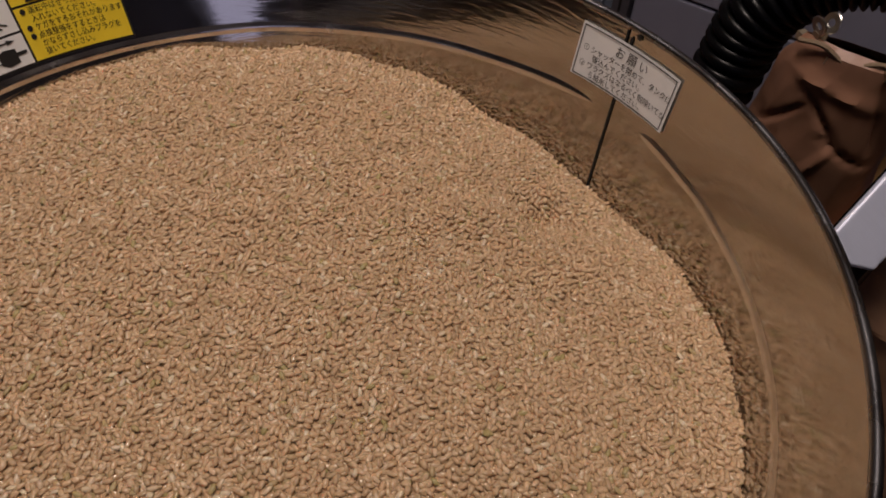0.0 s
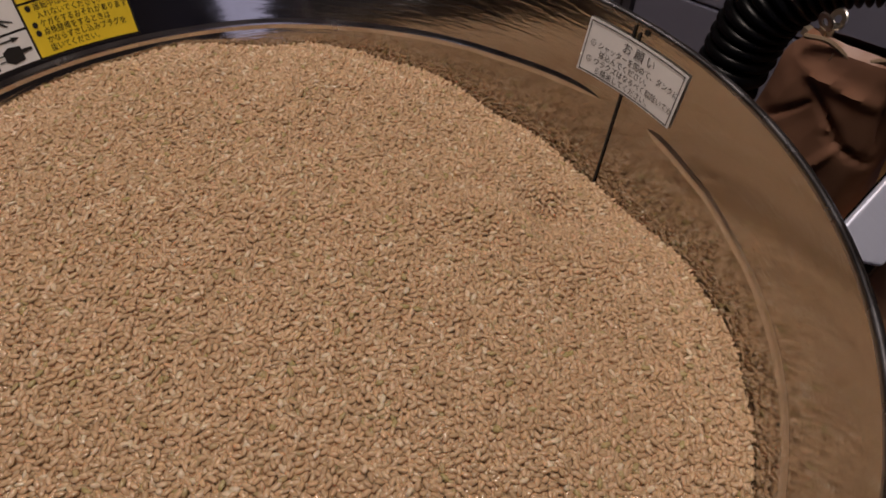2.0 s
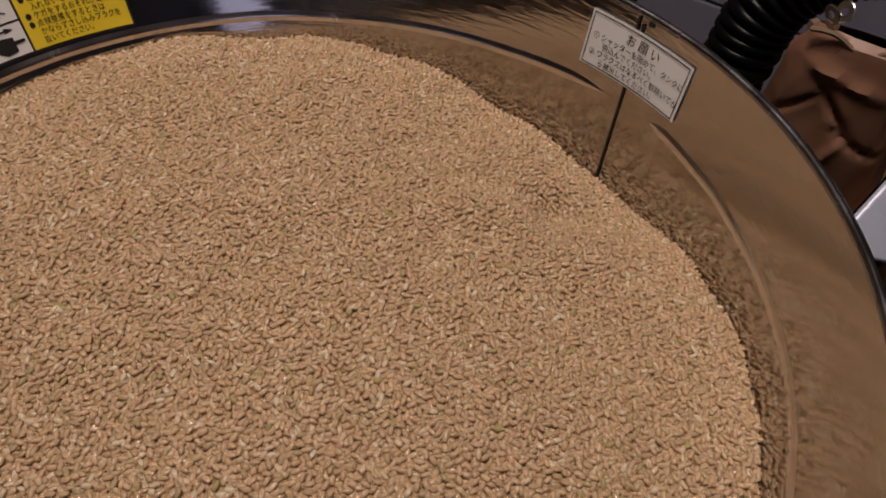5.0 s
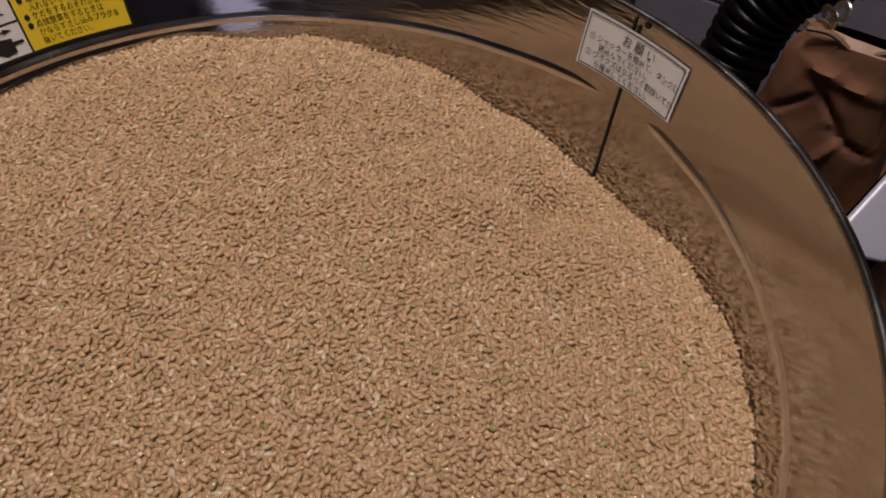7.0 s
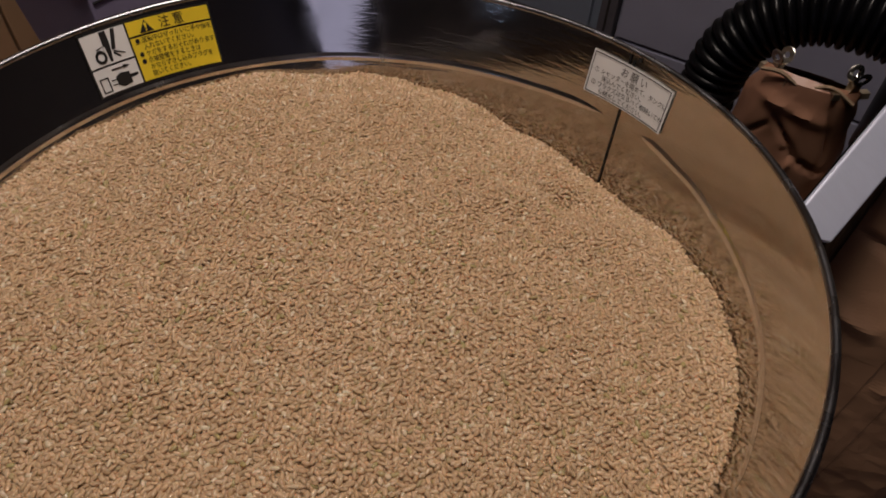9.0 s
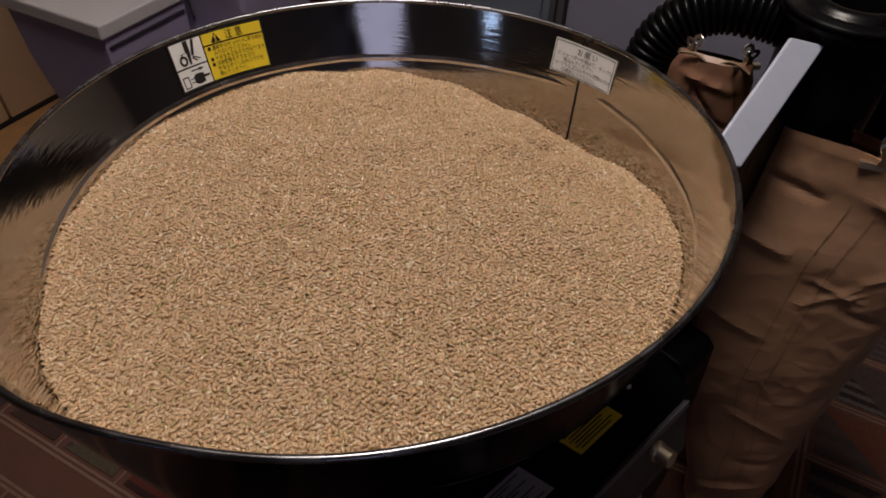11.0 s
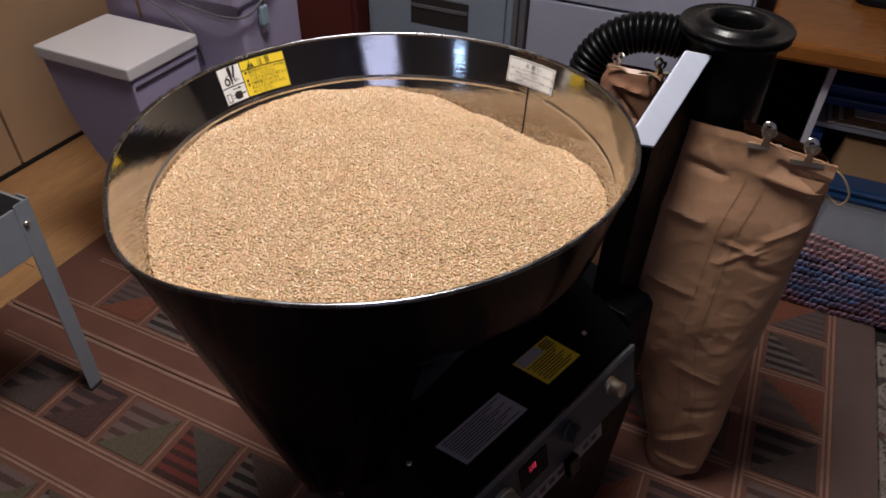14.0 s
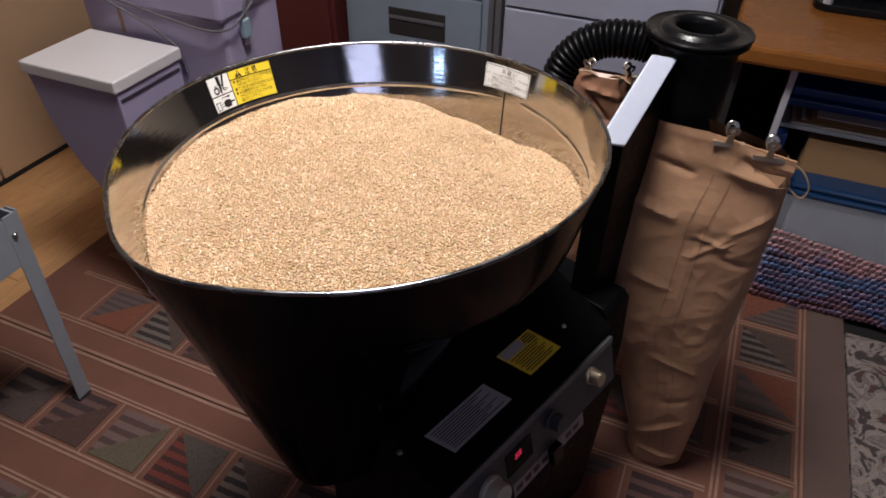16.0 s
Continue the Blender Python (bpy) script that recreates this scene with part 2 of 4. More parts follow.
CABINET_GREY = material("grey_cabinet_enamel", (0.20, 0.235, 0.30), 0.42, vary=0.05, scale=14)
CABINET_PALE = material("pale_cabinet_enamel", (0.32, 0.33, 0.435), 0.42, vary=0.05, scale=14)
MAROON = material("maroon_lacquer", (0.085, 0.018, 0.018), 0.4, vary=0.12, scale=10)
DARK = material("near_black_matt", (0.02, 0.018, 0.018), 0.6)
DESK = material("orange_desk_veneer", (0.20, 0.075, 0.016), 0.26, vary=0.16, scale=9, spec=0.25, stretch=(1, 9, 1))
DOOR_BEIGE = material("beige_sliding_door", (0.50, 0.335, 0.205), 0.6, vary=0.05, scale=8)
# wall colour darkened so that the steel mirrors a dim room
DIMMED_WALL = material("dimmed_wall", (0.11, 0.105, 0.125), 0.8, vary=0.1, scale=6)
BIN_BLUE = material("dark_blue_lid", (0.01, 0.035, 0.10), 0.2, vary=0.1)
PLASTER = material("room_plaster", (0.55, 0.49, 0.42), 0.85, vary=0.05, scale=8, bump=0.1)
PLANK = material("oak_floor_plank", (0.54, 0.30, 0.13), 0.38, vary=0.28, scale=16, coat=0.1, stretch=(7, 0.8, 1))
RUG_RED = material("rug_red_brown_pile", (0.150, 0.064, 0.044), 0.95, vary=0.18, scale=60, bump=0.6, bump_scale=500)
RUG_TAUPE = material("rug_taupe_pile", (0.125, 0.080, 0.070), 0.95, vary=0.15, scale=60, bump=0.6, bump_scale=500)
RUG_LINE = material("rug_tan_line", (0.27, 0.155, 0.115), 0.95, vary=0.2, scale=90, bump=0.5, bump_scale=500)
FLOWERS = flower_material()
YARN = yarn_material()
TABLE_GREY = material("grey_steel_paint", (0.27, 0.29, 0.33), 0.45, vary=0.08, scale=20)
PLUG_BLUE = material("grey_blue_plug", (0.24, 0.31, 0.38), 0.5)
CORD_GREY = material("grey_cord", (0.10, 0.095, 0.11), 0.5)
BLUE = material("blue_plastic", (0.012, 0.05, 0.22), 0.4, vary=0.1)
PAPER = material("white_paper", (0.55, 0.54, 0.55), 0.7, vary=0.06)
CARD = material("brown_cardboard", (0.26, 0.15, 0.07), 0.75, vary=0.1)
BIN_CLEAR = glass_material("clear_bin_plastic", (0.75, 0.8, 0.9), 0.25)
DIGIT = glow_material("red_digit", (1.0, 0.05, 0.12), 1.0)
IVORY = material("ivory_dial_plastic", (0.62, 0.60, 0.52), 0.4)
PANEL_TRIM = material("grey_panel_trim", (0.16, 0.16, 0.18), 0.5, vary=0.2, scale=60)
PANEL_GREY = material("grey_control_panel", (0.06, 0.06, 0.07), 0.45, vary=0.1)
# glow of the added lamp rim, strong enough to soften shadows
LAMP_GLOW = glow_material("lamp_fill_rim", (1.0, 0.86, 0.7), 14.0)
SQUARES = [
    square_material("rug_square_dark_stripes", (0.055, 0.035, 0.04), (0.16, 0.09, 0.085), (0.10, 0.055, 0.05), 4, True),
    square_material("rug_square_sage", (0.21, 0.14, 0.13), (0.10, 0.06, 0.055), (0.15, 0.125, 0.085), 4, True),
    square_material("rug_square_red_stripes", (0.20, 0.045, 0.035), (0.06, 0.03, 0.03), (0.11, 0.095, 0.085), 5, False),
    square_material("rug_square_grey", (0.035, 0.032, 0.036), (0.20, 0.165, 0.15), (0.12, 0.085, 0.075), 5, False),
    square_material("rug_square_orange", (0.15, 0.11, 0.105), (0.10, 0.075, 0.075), (0.27, 0.095, 0.06), 6, True),
    square_material("rug_square_orange_corner", (0.15, 0.11, 0.105), (0.11, 0.085, 0.085), (0.27, 0.095, 0.06), 3, False),
    square_material("rug_square_slate", (0.03, 0.028, 0.032), (0.13, 0.095, 0.09), (0.10, 0.075, 0.07), 3, True),
]

# ---- mesh helpers ----


def link(name, bm, mat, parent=None, smooth=False, label=""):
    mesh = bpy.data.meshes.new(name)
    bm.normal_update()
    bm.to_mesh(mesh)
    bm.free()
    for p in mesh.polygons:
        p.use_smooth = smooth
    if smooth:
        mesh.set_sharp_from_angle(angle=radians(38))
    mesh.materials.append(mat)
    ob = new(name, mesh)
    ob.parent = parent
    return tagged(ob, label)


def part(name, bm, mat, parent, label="", smooth=False):
    """One mesh object under a thing or under a part."""
    return link(name, bm, mat, parent, smooth, label)


def thing(name, label, category, group="", kind=""):
    return tagged(new(name), label, category, group, kind)


def block(x0, x1, y0, y1, z0, z1, bevel=0.003, m=None):
    bm = bmesh.new()
    bmesh.ops.create_cube(bm, size=1)
    for v in bm.verts:
        v.co = Vector((x0 + (v.co.x + 0.5) * (x1 - x0), y0 + (v.co.y + 0.5) * (y1 - y0), z0 + (v.co.z + 0.5) * (z1 - z0)))
    if bevel:
        bmesh.ops.bevel(bm, geom=bm.edges[:], offset=bevel, segments=2, affect="EDGES", profile=0.5)
    if m is not None:
        bm.transform(m)
    return bm


def prism(outline, depth, m, bevel=0.002):
    """A flat outline in x, y, raised by depth along z, set by the matrix m."""
    bm = bmesh.new()
    low = [bm.verts.new((x, y, 0)) for x, y in outline]
    high = [bm.verts.new((x, y, depth)) for x, y in outline]
    k = len(outline)
    bm.faces.new(low[::-1])
    bm.faces.new(high)
    for i in range(k):
        bm.faces.new((low[i], low[(i + 1) % k], high[(i + 1) % k], high[i]))
    bmesh.ops.recalc_face_normals(bm, faces=bm.faces)
    if bevel:
        bmesh.ops.bevel(bm, geom=bm.edges[:], offset=bevel, segments=2, affect="EDGES", profile=0.5)
    bm.transform(m)
    return bm


def grid_bm(rows, close_u=False, cap=False):
    """A skin over rows of equally many points."""
    bm = bmesh.new()
    vs = [[bm.verts.new(p) for p in r] for r in rows]
    k = len(rows[0])
    for a, b in zip(vs, vs[1:]):
        for i in range(k if close_u else k - 1):
            bm.faces.new((a[i], a[(i + 1) % k], b[(i + 1) % k], b[i]))
    if cap:
        bm.faces.new(vs[0][::-1])
        bm.faces.new(vs[-1])
    bmesh.ops.recalc_face_normals(bm, faces=bm.faces)
    return bm


def tube(points, radius, sides=10, closed=False, radii=None):
    pts = [Vector(p) for p in points]
    k = len(pts)
    rows = []
    side = None
    for i, p in enumerate(pts):
        if closed:
            d = (pts[(i + 1) % k] - pts[i - 1]).normalized()
        else:
            d = (pts[min(i + 1, k - 1)] - pts[max(i - 1, 0)]).normalized()
        if side is None:
            side = d.orthogonal().normalized()
        side = (side - d * side.dot(d)).normalized()
        up = d.cross(side)
        r = radii[i] if radii else radius
        rows.append([p + r * (math.cos(a) * side + math.sin(a) * up) for a in [2 * math.pi * j / sides for j in range(sides)]])
    if closed:
        rows.append(rows[0])
        bm = grid_bm(rows, close_u=True)
        bmesh.ops.remove_doubles(bm, verts=bm.verts, dist=1e-6)
        return bm
    return grid_bm(rows, close_u=True, cap=True)


def lathe(profile, centre, segments=64):
    """Turns (radius, height) pairs round the upright through centre."""
    rows = [[Vector((centre[0] + r * math.cos(a), centre[1] + r * math.sin(a), z)) for a in [2 * math.pi * j / segments for j in range(segments)]] for r, z in profile]
    return grid_bm(rows, close_u=True)


def spline(keys, n):
    """Smooth path through a few points."""
    pts = [Vector(p) for p in keys]
    pts = [2 * pts[0] - pts[1]] + pts + [2 * pts[-1] - pts[-2]]
    out = []
    for i in range(1, len(pts) - 2):
        a, b, c, d = pts[i - 1 : i + 3]
        for j in range(n):
            t = j / n
            out.append(0.5 * (2 * b + (c - a) * t + (2 * a - 5 * b + 4 * c - d) * t * t + (3 * b - a - 3 * c + d) * t**3))
    out.append(pts[-2])
    return out


def text_mesh(body, size, align="LEFT", bold=0.0):
    """The letters' outline faces, as vertices and faces in a plane."""
    data = bpy.data.curves.new("lettering", "FONT")
    data.body, data.size, data.align_x, data.resolution_u, data.offset = body, size, align, 2, bold
    ob = bpy.data.objects.new("lettering", data)
    scene.collection.objects.link(ob)
    bpy.context.view_layer.update()
    mesh = ob.to_mesh()
    out = [v.co.copy() for v in mesh.vertices], [tuple(p.vertices) for p in mesh.polygons]
    ob.to_mesh_clear()
    bpy.data.objects.remove(ob)
    bpy.data.curves.remove(data)
    return out


def put_shapes(shapes, place):
    """Joins flat shapes, each a list of vertices and faces, and lays them on a surface by place(x, y)."""
    bm = bmesh.new()
    for verts, faces in shapes:
        vs = [bm.verts.new(place(v[0], v[1])) for v in verts]
        for f in faces:
            try:
                bm.faces.new([vs[i] for i in f])
            except ValueError:
                pass
    return bm


def moved(shape, dx, dy):
    return [(v[0] + dx, v[1] + dy) for v in shape[0]], shape[1]


def rect(x0, x1, y0, y1, steps=1):
    xs = [x0 + (x1 - x0) * i / steps for i in range(steps + 1)]
    return [(x, y) for x in xs for y in (y0, y1)], [(2 * i, 2 * i + 2, 2 * i + 3, 2 * i + 1) for i in range(steps)]


def ngon(points):
    return list(points), [tuple(range(len(points)))]


def ring(cx, cy, r0, r1, k=28):
    pts = [(cx + r * math.cos(2 * math.pi * i / k), cy + r * math.sin(2 * math.pi * i / k)) for i in range(k) for r in (r0, r1)]
    return pts, [(2 * i, 2 * i + 1, (2 * i + 3) % (2 * k), (2 * i + 2) % (2 * k)) for i in range(k)]

# ---- the room ----
W_X, E_X, S_Y, N_Y, TOP = -1.85, 2.3, -2.6, 1.98, 2.4


def setting(name, bm, mat, label, category):
    return tagged(link(name, bm, mat), label, category, kind="structure")


floor = setting("floor", block(W_X - 0.1, E_X + 0.1, S_Y - 0.1, N_Y + 0.1, -0.12, -0.016, 0), DARK, "subfloor under the wooden planks and the rugs", "floor")
setting("ceiling", block(W_X - 0.1, E_X + 0.1, S_Y - 0.1, N_Y + 0.1, TOP, TOP + 0.1, 0), PLASTER, "plain pale ceiling of the room", "ceiling")
wall_w = setting("wall_west", block(W_X - 0.12, W_X - 0.03, S_Y, N_Y, -0.016, TOP, 0), PLASTER, "plain wall behind beige sliding doors", "wall")
setting("wall_north", block(W_X - 0.12, E_X + 0.1, N_Y, N_Y + 0.1, -0.016, TOP, 0), PLASTER, "unseen plaster wall, darkened to give dim reflections behind the cabinets", "wall")
# unseen walls; their dimness is put into the colour
setting("wall_east", block(E_X, E_X + 0.1, S_Y, N_Y, -0.016, TOP, 0), DIMMED_WALL, "unseen plaster wall, darkened to give dim reflections", "wall")
setting("wall_south", block(W_X - 0.12, E_X + 0.1, S_Y - 0.1, S_Y, -0.016, TOP, 0), DIMMED_WALL, "unseen plaster wall, darkened to give dim reflections", "wall")


def sliding_doors():
    edges = [-2.6, -1.72, -0.7, 0.626, 1.97]
    for a, b in zip(edges, edges[1:]):
        door = thing("sliding_door", "beige flush sliding door panel standing on a dark floor track", "door", "sliding doors", "structure")
        part("door_panel", block(W_X - 0.026, W_X, a + 0.004, b - 0.004, 0.012, 1.95, 0.004), DOOR_BEIGE, door)
    setting("door_track", block(W_X - 0.03, W_X - 0.004, S_Y, N_Y, -0.015, 0.009, 0.001), DARK, "dark floor track under the sliding doors", "track")


sliding_doors()


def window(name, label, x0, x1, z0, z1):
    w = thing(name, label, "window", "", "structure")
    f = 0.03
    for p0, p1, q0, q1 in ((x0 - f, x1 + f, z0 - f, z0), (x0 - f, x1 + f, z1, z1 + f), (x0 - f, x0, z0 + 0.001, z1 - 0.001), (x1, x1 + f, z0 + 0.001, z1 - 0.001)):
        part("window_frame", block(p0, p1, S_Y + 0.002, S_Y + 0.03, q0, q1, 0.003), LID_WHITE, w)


# frame added round the unseen source of the mirrored spot
window("bright_slit", "unseen small bright source, drawn as a slit with a pale frame", -0.38, -0.14, 1.40, 1.50)
window("window_2", "dim dusk window with a pale frame", 1.15, 2.09, 0.88, 2.12)

# ceiling lamp
lamp = thing("ceiling_lamp", "round warm white ceiling lamp", "lamp")
part("lamp_housing", lathe([(0.02, 2.4), (0.31, 2.4), (0.31, 2.375), (0.29, 2.37), (0.02, 2.372)], (-0.05, 0.14)), LID_WHITE, lamp)
# added glowing rim that fills shadows by way of the ceiling
part("lamp_fill_rim", lathe([(0.295, 2.3695), (0.325, 2.362), (0.335, 2.347), (0.325, 2.334), (0.30, 2.330), (0.285, 2.332)], (-0.05, 0.14)), LAMP_GLOW, lamp, "glowing rim added to the lamp as fill", True)

# ---- the machine: hopper ----
RIM_Z = 0.948
AXIS = radians(64.7)
RIM_MEAN, RIM_CORNER = 0.2899, 0.0184
RIM_WAVES = ((1, -0.0019, 0.0005), (2, -0.0033, 0.0082), (3, -0.0002, 0.0028))


def rim_radius(a):
    """A rolled rim that is not quite round, with a corner where the sheet is lapped."""
    d = (a - radians(255) + math.pi) % (2 * math.pi) - math.pi
    wave = sum(c * math.cos(k * a) + q * math.sin(k * a) for k, c, q in RIM_WAVES)
    return RIM_MEAN + wave + RIM_CORNER * math.exp(-((d / radians(17)) ** 2))


def wall_radius(a, z):
    """Inner radius of the slanting hopper at the height z."""
    return rim_radius(a) - 0.004 - (0.33 + 0.11 * math.cos(a - radians(190))) * (RIM_Z - z)


def shell_radius(a, z):
    """Outer shell: it leans over towards the outlet below."""
    lean = rim_radius(a) - (0.47 + 0.225 * math.cos(a - AXIS)) * (RIM_Z - z)
    return max(0.055, lean, wall_radius(a, z) + 0.0035 - 16.0 * max(0.0, 0.840 - z) ** 2)


def on_wall(a, z, lift=0.0):
    r = wall_radius(a, z) - lift
    return Vector((r * math.cos(a), r * math.sin(a), z))


machine = thing("rice_milling_machine", "black rice milling machine with an open polished steel hopper", "rice mill")
ANG = [2 * math.pi * i / 180 for i in range(180)]
heights = [RIM_Z - 0.515 * (i / 40) for i in range(41)]
hopper = part("hopper", grid_bm([[on_wall(a, RIM_Z - 0.114 * i / 12) for a in ANG] for i in range(13)], close_u=True), STEEL_IN, machine, "mirror-polished steel hopper lining", True)
part("hopper_shell", grid_bm([[Vector((shell_radius(a, z) * math.cos(a), shell_radius(a, z) * math.sin(a), z)) for a in ANG] for z in heights], close_u=True), BLACK_GLOSS, machine, "black glossy outer shell of the hopper", True)
part("hopper_rim", tube([on_wall(a, RIM_Z, -0.002) for a in ANG], 0.0027, 10, True), STEEL_RIM, hopper, "rolled steel edge with worn nicks", True)
SEAM = radians(70.0)


def seam_angle(z):
    return SEAM + radians(1.8) * (z - 0.842) / 0.06


part("seam", put_shapes([rect(-0.0009, 0.0009, 0.834, 0.944, 1)], lambda x, z: on_wall(seam_angle(z) + x / 0.27, z, 0.0010)), SLIT, hopper, "dark open seam in the steel")


def lerp_keys(keys, z):
    for (a, *va), (b, *vb) in zip(keys, keys[1:]):
        if z <= b:
            t = max(0, (z - a) / (b - a))
            t = t * t * (3 - 2 * t)
            return [p + (q - p) * t for p, q in zip(va, vb)]
    return list(keys[-1][1:])


def bead(keys, wide, deep):
    """A shallow rounded rib pressed into the lining; keys: angle in degrees and height."""
    n, rows = 90, []
    for i in range(n + 1):
        d = keys[0][0] + (keys[-1][0] - keys[0][0]) * i / n
        flip = keys if keys[0][0] < keys[-1][0] else keys[::-1]
        z0 = lerp_keys(flip, d)[0]
        end = min(1.0, min(i, n - i) / 3.5) ** 0.5
        rows.append([on_wall(radians(d), z0 + wide * end * q, 0.0001 + deep * end * math.cos(q * math.pi / 2) ** 1.5) for q in (-1, -0.8, -0.55, -0.28, 0, 0.28, 0.55, 0.8, 1)])
    return grid_bm(rows)


part("hopper_bead", bead([(66.5, 0.8957), (56, 0.8925), (46, 0.8895), (36, 0.8882), (4, 0.886)], 0.0034, 0.0009), STEEL_BEAD, hopper, "pressed stiffening bead", True)
part("hopper_bead", bead([(74.5, 0.8942), (94, 0.8910), (116, 0.8905), (134, 0.8920), (172, 0.8945), (232, 0.8935)], 0.0034, 0.0009), STEEL_BEAD, hopper, "pressed stiffening bead", True)
part("rim_lap", put_shapes([rect(-0.006, -0.003, 0.9445, 0.9475), rect(0.003, 0.0045, 0.937, 0.947)], lambda x, z: on_wall(seam_angle(z) + x / 0.27, z, 0.0012)), SLIT, hopper)


def rounded(x0, x1, y0, y1, r, ry, k=5):
    pts = []
    for cx, cy, s in ((x1 - r, y1 - ry, 0), (x0 + r, y1 - ry, 1), (x0 + r, y0 + ry, 2), (x1 - r, y0 + ry, 3)):
        pts += [(cx + r * math.cos(math.pi / 2 * (s + i / k)), cy + ry * math.sin(math.pi / 2 * (s + i / k))) for i in range(k + 1)]
    return pts


def strip_sheet(place, x0, x1, y0, y1, k=14):
    return grid_bm([[place(x0 + (x1 - x0) * i / k, y0 + (y1 - y0) * j / 3) for i in range(k + 1)] for j in range(4)])


def scaled(shape, sx, sy, dx=0.0, dy=0.0):
    return [(v[0] * sx + dx, v[1] * sy + dy) for v in shape[0]], shape[1]


def caution_spot(lift):
    return lambda x, y: on_wall(radians(172.6 - 1.2 * y - (22.8 - 1.0 * y) * x), 0.9008 + 0.0458 * y - 0.0026 * x * (1 - 0.4 * y), lift)


def caution_label():
    wide, high = 0.112, 0.046
    spot = lambda lift: caution_spot(lift)
    base = part("caution_label", strip_sheet(spot(0.0010), 0, 1, 0, 1), INK, machine, "yellow and white caution label with a hand-in-rollers pictogram")
    a = spot(0.0016)
    split = 0.352
    part("label_field", strip_sheet(a, split + 0.008, 0.986, 0.745, 0.965), LABEL_YELLOW, base)
    part("label_field", strip_sheet(a, split + 0.008, 0.986, 0.035, 0.715), LABEL_YELLOW, base)
    part("label_field", strip_sheet(a, 0.014, split - 0.006, 0.465, 0.965), LABEL_WHITE, base)
    part("label_field", strip_sheet(a, 0.014, split - 0.006, 0.035, 0.435), LABEL_WHITE, base)
    ink = spot(0.0021)
    u = lambda s, x, y: scaled(s, 1 / wide, 1 / high, x, y)
    lines = [u(text_mesh("注 意", 0.0094), 0.60, 0.785)]
    for i, (words, dx) in enumerate((("● 運転中はぜったいに手や指を", 0), ("入れないでください。", 0.05), ("● ケガをするおそれがあります。", 0), ("● 点検整備をするときは", 0), ("かならずさし込みプラグを", 0.05), ("抜いてください。", 0.05))):
        lines.append(u(text_mesh(words, 0.0047), split + 0.035 + dx, 0.625 - 0.107 * i))
    part("lettering", put_shapes(lines, ink), INK, base)
    sign = [ngon([(0.445, 0.765), (0.55, 0.765), (0.4975, 0.955)])]
    part("warning_triangle", put_shapes(sign, ink), INK, base)
    part("exclamation_mark", put_shapes([ngon([(0.491, 0.83), (0.504, 0.83), (0.508, 0.91), (0.487, 0.91)]), ngon([(0.491, 0.785), (0.504, 0.785), (0.504, 0.815), (0.491, 0.815)])], spot(0.0025)), LABEL_YELLOW, base)
    r = scaled(ring(0, 0, 0.0026, 0.0048), 1 / wide, 1 / high, 0.115, 0.60)
    rod = [ngon([(0.155, 0.96), (0.205, 0.96), (0.205, 0.74), (0.19, 0.50), (0.17, 0.50), (0.165, 0.74), (0.10, 0.735), (0.10, 0.71), (0.155, 0.75)]), ngon([(0.245, 0.96), (0.275, 0.96), (0.235, 0.66), (0.205, 0.66)]), ngon([(0.21, 0.60), (0.25, 0.53), (0.26, 0.54), (0.215, 0.63)]), ngon([(0.215, 0.63), (0.29, 0.56), (0.295, 0.575), (0.22, 0.65)])]
    part("pictogram", put_shapes([r] + rod, ink), INK, base)
    plug = [ngon([(0.16, 0.26), (0.20, 0.30), (0.27, 0.28), (0.27, 0.23), (0.33, 0.23), (0.33, 0.19), (0.27, 0.18), (0.27, 0.10), (0.20, 0.08), (0.16, 0.13)]), ngon([(0.12, 0.23), (0.16, 0.23), (0.16, 0.215), (0.12, 0.215)]), ngon([(0.12, 0.16), (0.16, 0.16), (0.16, 0.145), (0.12, 0.145)]), ngon([(0.15, 0.385), (0.24, 0.385), (0.24, 0.41), (0.29, 0.375), (0.24, 0.34), (0.24, 0.365), (0.15, 0.365)])]
    outlet = [rect(0.035, 0.045, 0.07, 0.30), rect(0.095, 0.105, 0.07, 0.30), rect(0.035, 0.105, 0.28, 0.30), rect(0.035, 0.105, 0.07, 0.09)]
    part("pictogram", put_shapes(plug + outlet, ink), INK, base)


def notice_label():
    wide, high = 0.079, 0.034
    spot = lambda lift: lambda x, y: on_wall(radians(79.5 + 0.5 * y - (15.8 - 0.4 * y) * x), 0.9060 + 0.0338 * y - 0.0002 * x, lift)
    base = part("notice_label", strip_sheet(spot(0.0016), 0, 1, 0, 1), LABEL_WHITE, machine, "white paper notice with black Japanese lines")
    ink = spot(0.0022)
    u = lambda s, x, y: scaled(s, 1 / wide, 1 / high, x, y)
    frame_lines = [rect(0.02, 0.98, 0.945, 0.965, 12), rect(0.02, 0.98, 0.035, 0.055, 12), rect(0.02, 0.028, 0.035, 0.965), rect(0.972, 0.98, 0.035, 0.965)]
    part("border", put_shapes(frame_lines, ink), INK, base)
    lines = [u(text_mesh("お 願 い", 0.0075), 0.36, 0.71)]
    for i, (words, dx) in enumerate((("① シャッターを閉めて、タンクに", 0), ("張込んでください。", 0.11), ("② ワラクズはなるべく取除いてか", 0), ("ら精米してください。", 0.11))):
        lines.append(u(text_mesh(words, 0.0048), 0.06 + dx, 0.54 - 0.15 * i))
    part("lettering", put_shapes(lines, ink), INK, base)


caution_label()
notice_label()

